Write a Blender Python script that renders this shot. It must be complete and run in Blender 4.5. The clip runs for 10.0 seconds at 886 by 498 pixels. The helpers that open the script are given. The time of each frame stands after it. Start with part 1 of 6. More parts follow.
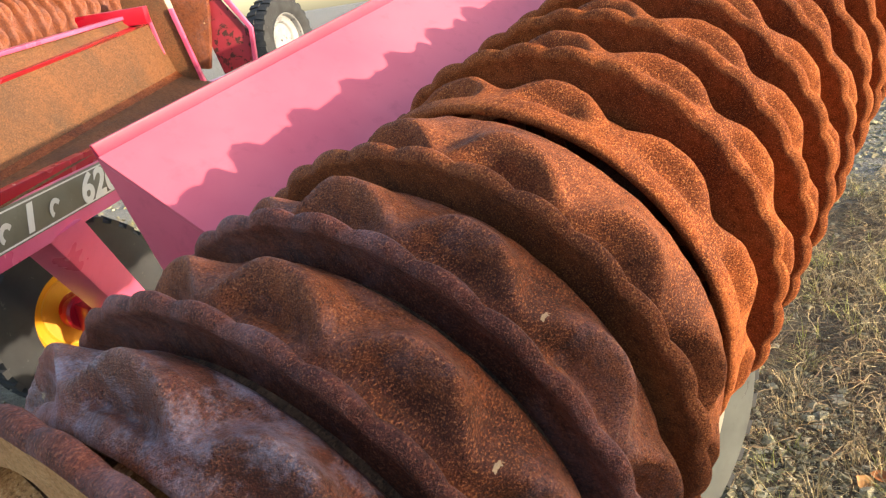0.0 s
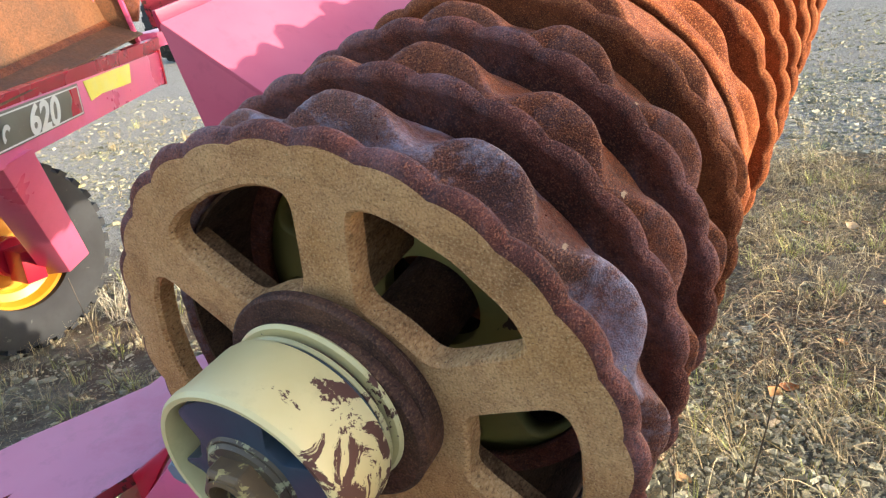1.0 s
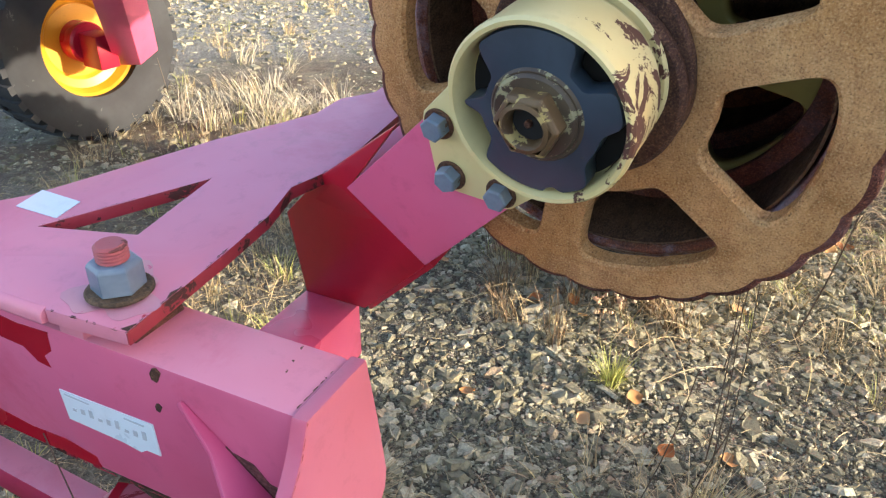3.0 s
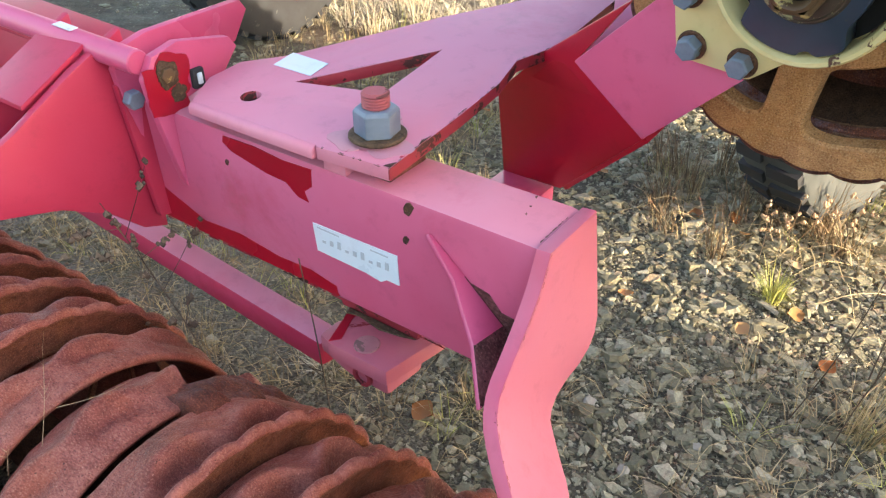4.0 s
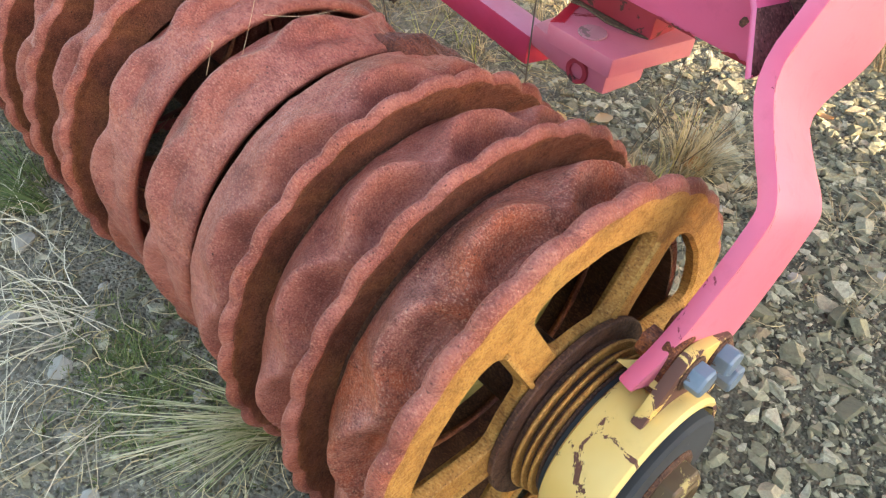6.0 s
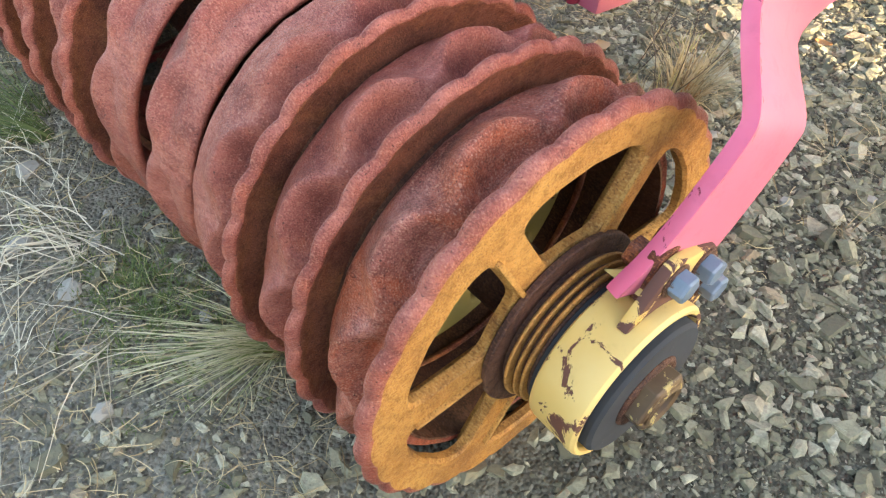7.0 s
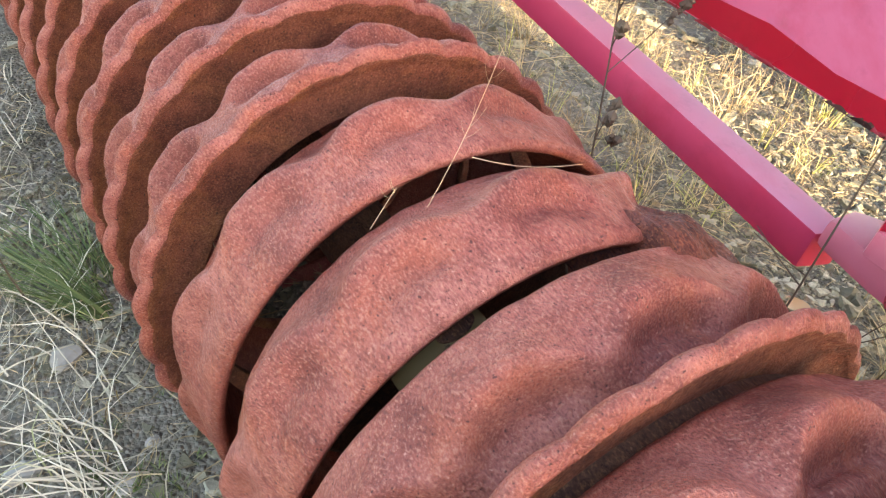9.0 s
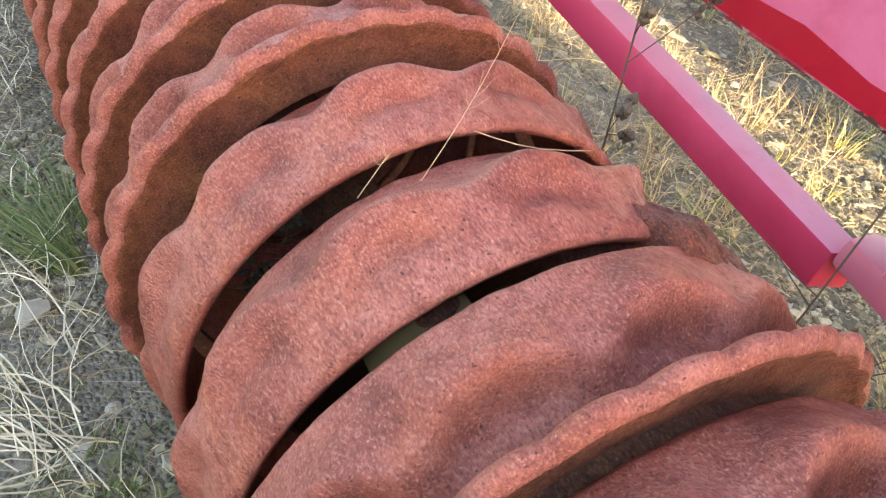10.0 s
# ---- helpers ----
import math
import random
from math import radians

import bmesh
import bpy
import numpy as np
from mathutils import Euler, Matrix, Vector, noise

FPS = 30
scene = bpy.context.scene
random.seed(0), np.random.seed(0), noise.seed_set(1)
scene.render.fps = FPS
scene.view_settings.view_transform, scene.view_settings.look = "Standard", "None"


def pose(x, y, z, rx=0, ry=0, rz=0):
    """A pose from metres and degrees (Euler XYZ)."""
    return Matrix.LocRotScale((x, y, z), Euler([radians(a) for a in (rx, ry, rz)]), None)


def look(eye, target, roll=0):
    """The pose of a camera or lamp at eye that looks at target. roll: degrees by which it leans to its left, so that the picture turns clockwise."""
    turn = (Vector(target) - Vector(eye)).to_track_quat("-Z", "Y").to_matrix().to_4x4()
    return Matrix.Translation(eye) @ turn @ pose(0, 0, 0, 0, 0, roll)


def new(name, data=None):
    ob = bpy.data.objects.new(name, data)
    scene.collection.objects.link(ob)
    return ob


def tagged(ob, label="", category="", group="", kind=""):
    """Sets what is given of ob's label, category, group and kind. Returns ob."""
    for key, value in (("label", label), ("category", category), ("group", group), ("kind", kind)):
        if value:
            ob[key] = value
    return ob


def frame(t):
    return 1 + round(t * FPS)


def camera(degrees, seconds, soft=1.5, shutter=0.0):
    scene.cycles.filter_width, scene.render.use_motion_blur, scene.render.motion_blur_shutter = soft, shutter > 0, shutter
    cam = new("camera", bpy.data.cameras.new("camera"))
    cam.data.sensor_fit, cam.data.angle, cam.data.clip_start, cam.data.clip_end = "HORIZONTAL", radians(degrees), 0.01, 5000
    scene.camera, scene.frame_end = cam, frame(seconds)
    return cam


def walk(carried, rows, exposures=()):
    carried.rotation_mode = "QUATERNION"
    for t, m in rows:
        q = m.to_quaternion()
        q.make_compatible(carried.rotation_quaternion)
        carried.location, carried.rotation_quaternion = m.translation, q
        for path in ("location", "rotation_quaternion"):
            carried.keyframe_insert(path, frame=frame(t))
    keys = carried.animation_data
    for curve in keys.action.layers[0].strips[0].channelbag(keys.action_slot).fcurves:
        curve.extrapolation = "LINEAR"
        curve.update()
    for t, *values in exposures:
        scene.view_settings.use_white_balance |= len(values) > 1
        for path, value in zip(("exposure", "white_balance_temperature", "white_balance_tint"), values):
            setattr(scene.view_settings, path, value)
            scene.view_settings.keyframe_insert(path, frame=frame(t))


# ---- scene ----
cam = camera(60.4, 10.0, soft=1.25)
PATH = [
    (0, (0.335, -0.07, 1.492), (0.17, 1.817, 0.849), -9.2),
    (0.5, (0.265, -0.172, 1.471), (0.212, 1.721, 0.829), -6.7),
    (1, (0.11, -0.257, 1.384), (0.221, 1.616, 0.692), -5.8),
    (1.5, (-0.024, -0.317, 1.327), (0.272, 1.514, 0.58), -1.1),
    (2, (-0.044, -0.334, 1.287), (0.275, 1.469, 0.481), 1.0),
    (2.2, (-0.041, -0.336, 1.286), (0.261, 1.461, 0.462), 1.0),
    (3.3, (-0.185, -0.396, 1.229), (-0.216, 1.313, 0.19), 0.3),
    (3.5, (-0.209, -0.409, 1.223), (-0.305, 1.281, 0.158), 0.1),
    (4, (-0.263, -0.501, 1.213), (-0.488, 1.131, 0.079), -0.3),
    (4.5, (-0.343, -0.574, 1.15), (-0.62, 0.977, -0.083), 2.1),
    (5, (-0.402, -0.572, 1.025), (-0.741, 0.919, -0.265), 5.4),
    (5.5, (-0.398, -0.6, 0.97), (-0.83, 0.82, -0.37), 6.7),
    (6, (-0.38, -0.605, 0.959), (-0.781, 0.755, -0.452), 6.7),
    (6.2, (-0.38, -0.609, 0.959), (-0.754, 0.722, -0.487), 7.3),
    (7.3, (-0.356, -0.642, 0.964), (-0.709, 0.607, -0.557), 6.8),
    (7.5, (-0.387, -0.633, 0.972), (-0.758, 0.632, -0.532), 6.6),
    (8, (-0.49, -0.603, 0.99), (-0.93, 0.716, -0.447), 6.6),
    (8.5, (-0.593, -0.493, 0.919), (-1.102, 0.889, -0.435), 9.1),
    (9, (-0.655, -0.367, 0.828), (-1.241, 1.055, -0.451), 13.0),
    (9.5, (-0.664, -0.329, 0.81), (-1.276, 1.109, -0.438), 15.9),
    (10, (-0.654, -0.339, 0.788), (-1.24, 1.085, -0.488), 18.5),
]
EXPOSURE = [(0, 1.72, 6800, 15), (0.8, 1.94, 6150, 14), (2.2, 2.14, 6000, 17), (3.5, 2.30, 6550, 17), (5.5, 2.84, 7200, 14), (7.5, 3.00, 6950, 17), (9, 3.18, 7250, 20), (10, 3.20, 7250, 19)]
walk(cam, [(t, look(eye, target, roll)) for t, eye, target, roll in PATH], EXPOSURE)

# ---- world, sun, exposure ----
SUN_AZ, SUN_EL = radians(-22.0), radians(12.5)   # towards the sun: azimuth from +x, elevation
world = bpy.data.worlds.new("sky")
scene.world = world
world.use_nodes = True
wn = world.node_tree.nodes
bg = wn["Background"]
sky = wn.new("ShaderNodeTexSky")
sky.sky_type = "NISHITA"
sky.sun_disc = False
sky.sun_elevation = SUN_EL
sky.sun_rotation = radians(90.0) - SUN_AZ
sky.air_density, sky.dust_density, sky.ozone_density = 1.0, 1.6, 1.0
world.node_tree.links.new(sky.outputs[0], bg.inputs[0])
bg.inputs[1].default_value = 0.15
sun = new("sun", bpy.data.lights.new("sun", "SUN"))
sun.data.energy, sun.data.angle, sun.data.color = 2.9, radians(0.6), (1.0, 0.84, 0.62)
sun_dir = Vector((math.cos(SUN_AZ) * math.cos(SUN_EL), math.sin(SUN_AZ) * math.cos(SUN_EL), math.sin(SUN_EL)))
sun.matrix_world = look(sun_dir * 20, (0, 0, 0))

# ---- materials ----


def mat(name, rough=0.6, metal=0.0):
    m = bpy.data.materials.new(name)
    m.use_nodes = True
    b = m.node_tree.nodes["Principled BSDF"]
    b.inputs["Roughness"].default_value, b.inputs["Metallic"].default_value = rough, metal
    return m, m.node_tree.nodes, m.node_tree.links, b


def coords(n, l, kind="Object"):
    return n.new("ShaderNodeTexCoord").outputs[kind]


def noise_tex(n, l, vec, scale, detail=6.0, rough=0.6, dist=0.0):
    t = n.new("ShaderNodeTexNoise")
    t.inputs["Scale"].default_value, t.inputs["Detail"].default_value = scale, detail
    t.inputs["Roughness"].default_value, t.inputs["Distortion"].default_value = rough, dist
    l.new(vec, t.inputs["Vector"])
    return t.outputs["Fac"]


def ramp(n, l, fac, stops):
    r = n.new("ShaderNodeValToRGB")
    e = r.color_ramp.elements
    while len(e) < len(stops):
        e.new(0.5)
    for k, (p, c) in zip(e, stops):
        k.position = p
        k.color = (*c, 1.0) if len(c) == 3 else c
    l.new(fac, r.inputs[0])
    return r.outputs[0]


def grey(v):
    return (v, v, v)


def mix(n, l, fac, a, b, mode="MIX"):
    m = n.new("ShaderNodeMix")
    m.data_type, m.blend_type = "RGBA", mode
    for sock, v in ((m.inputs[0], fac), (m.inputs[6], a), (m.inputs[7], b)):
        if isinstance(v, (int, float)):
            sock.default_value = v
        elif isinstance(v, tuple):
            sock.default_value = (*v, 1.0)
        else:
            l.new(v, sock)
    return m.outputs[2]


def bump(n, l, b, height, strength, distance):
    k = n.new("ShaderNodeBump")
    k.inputs["Strength"].default_value, k.inputs["Distance"].default_value = strength, distance
    l.new(height, k.inputs["Height"])
    l.new(k.outputs[0], b.inputs["Normal"])


def rust(name, dark, mid, light, speck, rough=0.75, grain=480.0, patch=7.0, sheen=0.0, spots=0.5, tint=None, pits=0.65, fresh=0.50):
    """Cast iron under rust: broad patches, grain drawn out across the ring, pale specks and dark pits."""
    m, n, l, b = mat(name, rough)
    b.inputs["Specular IOR Level"].default_value = 0.5 if sheen > 0.5 else 0.36 if spots < 0.5 else 0.28
    v = coords(n, l)
    broad = noise_tex(n, l, v, patch, 6, 0.62, 0.5)
    drawn = n.new("ShaderNodeMapping")
    drawn.inputs["Scale"].default_value = (1.0, 0.55, 1.0)
    l.new(v, drawn.inputs["Vector"])
    fine = noise_tex(n, l, drawn.outputs[0], grain, 3, 0.6)
    mott = noise_tex(n, l, drawn.outputs[0], 75.0, 6, 0.72)
    c = ramp(n, l, broad, [(0.32, dark), (0.48, mid), (0.68, light)])
    if tint:  # fresher rust in streaks and patches
        c = mix(n, l, ramp(n, l, noise_tex(n, l, v, 4.2, 9, 0.74, 0.7), [(fresh, grey(0)), (fresh + 0.16, grey(0.75))]), c, tint)
    c = mix(n, l, ramp(n, l, mott, [(0.46, grey(0)), (0.64, grey(pits))]), c, dark)
    c = mix(n, l, ramp(n, l, fine, [(0.53, grey(0)), (0.68, grey(spots))]), c, speck)
    c = mix(n, l, ramp(n, l, fine, [(0.34, grey(min(0.7, 1.1 * spots))), (0.47, grey(0))]), c, tuple(x * 0.4 for x in dark))
    fleck = noise_tex(n, l, v, 300.0, 2, 0.5)   # sparse pale flecks and small black pits
    c = mix(n, l, ramp(n, l, fleck, [(0.68, grey(0)), (0.76, grey(0.4))]), c, tuple(min(0.8, x * 1.25 + 0.06) for x in speck))
    c = mix(n, l, ramp(n, l, fleck, [(0.285, grey(0.8)), (0.33, grey(0))]), c, tuple(x * 0.3 for x in dark))
    rr = ramp(n, l, mott, [(0.3, grey(rough - 0.15)), (0.7, grey(min(1.0, rough + 0.15)))])
    if sheen:  # worn patches with a bluish sky sheen painted in, and flakes of old cream paint
        worn = noise_tex(n, l, v, 8.0, 10, 0.82, 0.2)
        k = ramp(n, l, worn, [(0.478, grey(0)), (0.62, grey(sheen))])
        c = mix(n, l, k, c, (0.40, 0.405, 0.52))
        rr = mix(n, l, k, rr, grey(0.36))
        flake = ramp(n, l, noise_tex(n, l, v, 19.0, 6, 0.62), [(0.70, grey(0)), (0.712, grey(1))])
        c = mix(n, l, flake, c, (0.48, 0.34, 0.20))
    l.new(c, b.inputs["Base Color"])
    l.new(rr, b.inputs["Roughness"])
    bump(n, l, b, mix(n, l, 0.35, fine, mott), 1.0, 0.0034)
    return m


def paint(name, base, faded, under, chip=0.72, rough=0.42, scale=9.0, stain=None, rubbed=None):
    """Weathered paint: faded patches, streaks, chips down to what lies under."""
    m, n, l, b = mat(name, rough)
    v = coords(n, l)
    broad = noise_tex(n, l, v, scale * 0.35, 4, 0.55)
    chips = noise_tex(n, l, v, scale, 9, 0.68, 0.6)
    fine = noise_tex(n, l, v, 160.0, 3, 0.6)
    dirt = noise_tex(n, l, v, 26.0, 6, 0.7)
    c = mix(n, l, ramp(n, l, broad, [(0.35, grey(0)), (0.65, grey(1))]), base, faded)
    c = mix(n, l, ramp(n, l, dirt, [(0.55, grey(0)), (0.8, grey(0.35))]), c, tuple(x * 0.55 for x in base))
    if stain:  # stretches where the paint has kept its first depth, and dull grime
        kept = noise_tex(n, l, v, 2.6, 7, 0.7, 0.4)
        c = mix(n, l, ramp(n, l, kept, [(0.56, grey(0)), (0.74, grey(0.75))]), c, stain)
        c = mix(n, l, ramp(n, l, noise_tex(n, l, v, 5.0, 8, 0.75), [(0.60, grey(0)), (0.78, grey(0.4))]), c, (0.30, 0.17, 0.13))
    if rubbed:  # one side scraped: more chips from rubbed[0] to rubbed[1] along x
        side = n.new("ShaderNodeSeparateXYZ")
        l.new(v, side.inputs[0])
        gain = n.new("ShaderNodeMapRange")
        gain.inputs["From Min"].default_value, gain.inputs["From Max"].default_value = rubbed[0], rubbed[1]
        gain.inputs["To Min"].default_value, gain.inputs["To Max"].default_value = rubbed[2], rubbed[3]
        l.new(side.outputs[0], gain.inputs["Value"])
        more = n.new("ShaderNodeMath")
        l.new(chips, more.inputs[0])
        l.new(gain.outputs[0], more.inputs[1])
        chips = more.outputs[0]
    k = ramp(n, l, chips, [(chip, grey(0)), (chip + 0.012, grey(1))])
    c = mix(n, l, k, c, under)
    l.new(c, b.inputs["Base Color"])
    rr = mix(n, l, k, ramp(n, l, broad, [(0.3, grey(rough - 0.08)), (0.7, grey(rough + 0.12))]), grey(0.8))
    l.new(rr, b.inputs["Roughness"])
    h = mix(n, l, 0.12, ramp(n, l, k, [(0.0, grey(1)), (1.0, grey(0))]), fine)
    bump(n, l, b, h, 0.35, 0.0012)
    return m


# dark and brown rust on the raised gang also hold its shade in colour
RUST_DARK = rust("rust_dark", (0.046, 0.012, 0.008), (0.165, 0.044, 0.020), (0.25, 0.075, 0.032), (0.48, 0.18, 0.065), 0.56, 600.0, 7.0, 0.10, 0.75, (0.29, 0.078, 0.020), 0.6, 0.43)
RUST_RIM = rust("rust_dark_rim", (0.038, 0.010, 0.008), (0.125, 0.032, 0.021), (0.20, 0.058, 0.036), (0.40, 0.15, 0.075), 0.58, 600.0, 7.0, 0.10, 0.65, (0.20, 0.045, 0.015))
# worn rust with the sky's bluish sheen put into its colour
RUST_WORN_SHEEN = rust("rust_worn_sky_sheen", (0.06, 0.017, 0.012), (0.165, 0.046, 0.025), (0.23, 0.072, 0.042), (0.44, 0.18, 0.08), 0.38, 600.0, 7.0, 0.62, 0.7)
RUST_ORANGE = rust("rust_orange", (0.10, 0.021, 0.005), (0.24, 0.054, 0.009), (0.33, 0.084, 0.014), (0.58, 0.21, 0.06), 0.80, 600.0, 7.0, 0.0, 0.80)
RUST_BROWN = rust("rust_brown", (0.076, 0.018, 0.008), (0.195, 0.049, 0.014), (0.275, 0.075, 0.021), (0.50, 0.19, 0.058), 0.68, 600.0, 7.0, 0.0, 0.80)
RUST_RED = rust("rust_red", (0.155, 0.034, 0.024), (0.305, 0.080, 0.054), (0.43, 0.150, 0.109), (0.60, 0.295, 0.20), 0.44, 520.0, 8.0, 0.0, 0.42, (0.40, 0.100, 0.042), 0.5)
RUST_FIRST = rust("rust_red_fresh_patches", (0.11, 0.028, 0.018), (0.29, 0.085, 0.058), (0.42, 0.165, 0.125), (0.62, 0.36, 0.24), 0.42, 520.0, 11.0, 0.0, 0.5, (0.46, 0.092, 0.026), 0.6, 0.45)
# orange-brown ring face, deepened to hold the shade of its hollowed side
RUST_FACE = rust("rust_ring_face", (0.080, 0.021, 0.013), (0.185, 0.052, 0.028), (0.26, 0.088, 0.048), (0.42, 0.20, 0.10), 0.6, 480.0, 9.0, 0.0, 0.45, (0.33, 0.13, 0.034), 0.6)
RUST_TAN = rust("rust_tan", (0.27, 0.122, 0.045), (0.57, 0.295, 0.118), (0.66, 0.38, 0.165), (0.77, 0.52, 0.27), 0.75, 420.0, 9.0, 0.0, 0.52, (0.46, 0.215, 0.062), 0.45, 0.47)
RUST_RIB = rust("rust_brown_rib", (0.10, 0.045, 0.018), (0.25, 0.125, 0.055), (0.36, 0.19, 0.085), (0.50, 0.30, 0.14), 0.7, 420.0, 9.0)
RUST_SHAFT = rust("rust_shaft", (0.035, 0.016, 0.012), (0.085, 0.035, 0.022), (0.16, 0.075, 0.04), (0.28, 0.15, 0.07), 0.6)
# rust darkened to hold the shade inside the rings
RUST_INSIDE_SHADE = rust("rust_inside_shade", (0.030, 0.018, 0.013), (0.085, 0.047, 0.029), (0.15, 0.084, 0.048), (0.24, 0.14, 0.075), 0.8)
YELLOW_WEB = rust("yellow_paint_rusting", (0.22, 0.090, 0.024), (0.46, 0.215, 0.050), (0.55, 0.29, 0.076), (0.62, 0.38, 0.13), 0.6, 420.0, 10.0)
OLIVE = paint("dull_cream_paint", (0.27, 0.215, 0.055), (0.33, 0.27, 0.085), (0.06, 0.03, 0.02), 0.63, 0.55, 17.0)
CREAM = paint("cream_paint_chipped", (0.61, 0.50, 0.22), (0.67, 0.575, 0.29), (0.10, 0.04, 0.026), 0.57, 0.40, 23.0, None, (0.015, 0.080, -0.09, 0.035))
YELLOW = paint("yellow_paint_chipped", (0.70, 0.46, 0.13), (0.75, 0.54, 0.20), (0.13, 0.05, 0.03), 0.585, 0.56, 25.0, None, (0.03, 0.115, 0.0, 0.11))
YELLOW_WORN = paint("yellow_paint_worn_off", (0.66, 0.42, 0.11), (0.72, 0.50, 0.17), (0.11, 0.045, 0.03), 0.47, 0.5, 30.0)
PALE_STONE = paint("pale_stone", (0.30, 0.28, 0.22), (0.40, 0.375, 0.31), (0.18, 0.16, 0.12), 0.64, 0.9, 40.0)
CAST_OLIVE = paint("dull_cast_lump", (0.13, 0.10, 0.045), (0.19, 0.145, 0.06), (0.05, 0.035, 0.02), 0.60, 0.8, 40.0)
PINK = paint("faded_pink_paint", (0.58, 0.075, 0.165), (0.66, 0.135, 0.26), (0.30, 0.012, 0.02), 0.70, 0.30, 7.0, (0.50, 0.025, 0.065))
# bleached pink with the pale sky sheen of level tops put in
PINK_PALE = paint("bleached_skylit_pink_paint", (0.65, 0.205, 0.275), (0.70, 0.27, 0.345), (0.42, 0.03, 0.05), 0.69, 0.46, 8.0, (0.60, 0.12, 0.175))
PINK_DUSTY = paint("dusty_pink_paint", (0.50, 0.125, 0.165), (0.56, 0.20, 0.225), (0.26, 0.02, 0.03), 0.66, 0.5, 14.0, (0.48, 0.05, 0.085))
MAROON = paint("dark_red_chipped_paint", (0.24, 0.018, 0.026), (0.34, 0.03, 0.05), (0.06, 0.022, 0.016), 0.56, 0.5, 26.0)
POCKET = rust("red_brown_pocket_dirt", (0.055, 0.022, 0.018), (0.12, 0.045, 0.038), (0.22, 0.075, 0.075), (0.34, 0.15, 0.14), 0.95, 300.0, 16.0)
DULL_MARK = paint("dull_worn_pink", (0.36, 0.135, 0.15), (0.44, 0.20, 0.205), (0.20, 0.11, 0.10), 0.55, 0.7, 60.0)
DIRT = rust("dried_dirt", (0.05, 0.035, 0.022), (0.11, 0.07, 0.04), (0.17, 0.11, 0.065), (0.26, 0.17, 0.10), 0.95, 300.0, 22.0)
SALMON = paint("sun_bleached_pink_paint", (0.54, 0.095, 0.15), (0.62, 0.15, 0.205), (0.40, 0.03, 0.04), 0.73, 0.34, 7.0)
ARM_FACE = paint("pale_pink_arm_paint", (0.54, 0.130, 0.190), (0.60, 0.175, 0.235), (0.36, 0.04, 0.07), 0.70, 0.46, 6.0, (0.50, 0.10, 0.15))
ARM_EDGE = paint("bright_pink_arm_edge", (0.62, 0.095, 0.165), (0.66, 0.135, 0.21), (0.22, 0.03, 0.05), 0.63, 0.46, 22.0)
# beam pink deepened for the faces that lie in shade
BEAM_SHADE = paint("pink_beam_side_shade", (0.58, 0.095, 0.185), (0.64, 0.145, 0.255), (0.40, 0.02, 0.04), 0.715, 0.34, 7.0, (0.52, 0.04, 0.085))
# near black that stands for shade in deep recesses
RECESS_BLACK = paint("black_recess_shade", (0.004, 0.004, 0.005), (0.008, 0.008, 0.009), (0.02, 0.018, 0.015), 0.66, 0.8, 20.0)
DUST = paint("dried_dust", (0.57, 0.235, 0.29), (0.58, 0.29, 0.31), (0.55, 0.14, 0.22), 0.60, 0.8, 30.0)
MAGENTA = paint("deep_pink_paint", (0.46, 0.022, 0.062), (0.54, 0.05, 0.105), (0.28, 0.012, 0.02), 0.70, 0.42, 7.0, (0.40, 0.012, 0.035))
RED = paint("red_paint", (0.33, 0.003, 0.014), (0.41, 0.009, 0.028), (0.55, 0.09, 0.15), 0.71, 0.26, 5.0)
BLUE_STEEL = paint("zinc_bolt", (0.12, 0.165, 0.215), (0.20, 0.25, 0.30), (0.11, 0.07, 0.045), 0.63, 0.36, 60.0)
GREY_PLASTIC = paint("black_rubber_disc", (0.022, 0.036, 0.054), (0.038, 0.056, 0.080), (0.07, 0.07, 0.065), 0.68, 0.34, 30.0)
TYRE = paint("tyre_rubber", (0.013, 0.015, 0.017), (0.036, 0.040, 0.043), (0.07, 0.07, 0.066), 0.64, 0.85, 14.0)
TYRE_PALE = paint("dusty_tyre_rubber", (0.045, 0.052, 0.050), (0.085, 0.098, 0.092), (0.04, 0.04, 0.038), 0.66, 0.85, 14.0)
RIM_YELLOW = paint("yellow_rim_paint", (0.50, 0.235, 0.008), (0.56, 0.29, 0.02), (0.25, 0.10, 0.03), 0.68, 0.4, 12.0)
RIM_WHITE = paint("pale_rim_paint", (0.36, 0.34, 0.27), (0.42, 0.40, 0.33), (0.25, 0.16, 0.08), 0.66, 0.4, 12.0)
RIM_STEEL = paint("grey_steel_rim", (0.20, 0.21, 0.22), (0.34, 0.35, 0.35), (0.10, 0.09, 0.08), 0.60, 0.32, 9.0)
WHITE_LABEL = paint("white_label", (0.64, 0.74, 0.78), (0.72, 0.79, 0.82), (0.5, 0.45, 0.46), 0.68, 0.3, 30.0)
YELLOW_LABEL = paint("yellow_label", (0.75, 0.66, 0.05), (0.72, 0.68, 0.18), (0.6, 0.5, 0.1), 0.7, 0.4, 30.0)
SIGN_BACK = paint("sign_face", (0.10, 0.085, 0.05), (0.16, 0.15, 0.10), (0.25, 0.24, 0.2), 0.66, 0.4, 20.0)
SIGN_PALE = paint("sign_pale_print", (0.62, 0.61, 0.54), (0.68, 0.67, 0.6), (0.3, 0.3, 0.26), 0.72, 0.4, 30.0)
OLD_NUT = paint("flaking_nut", (0.085, 0.047, 0.022), (0.15, 0.09, 0.036), (0.40, 0.30, 0.11), 0.57, 0.5, 46.0)
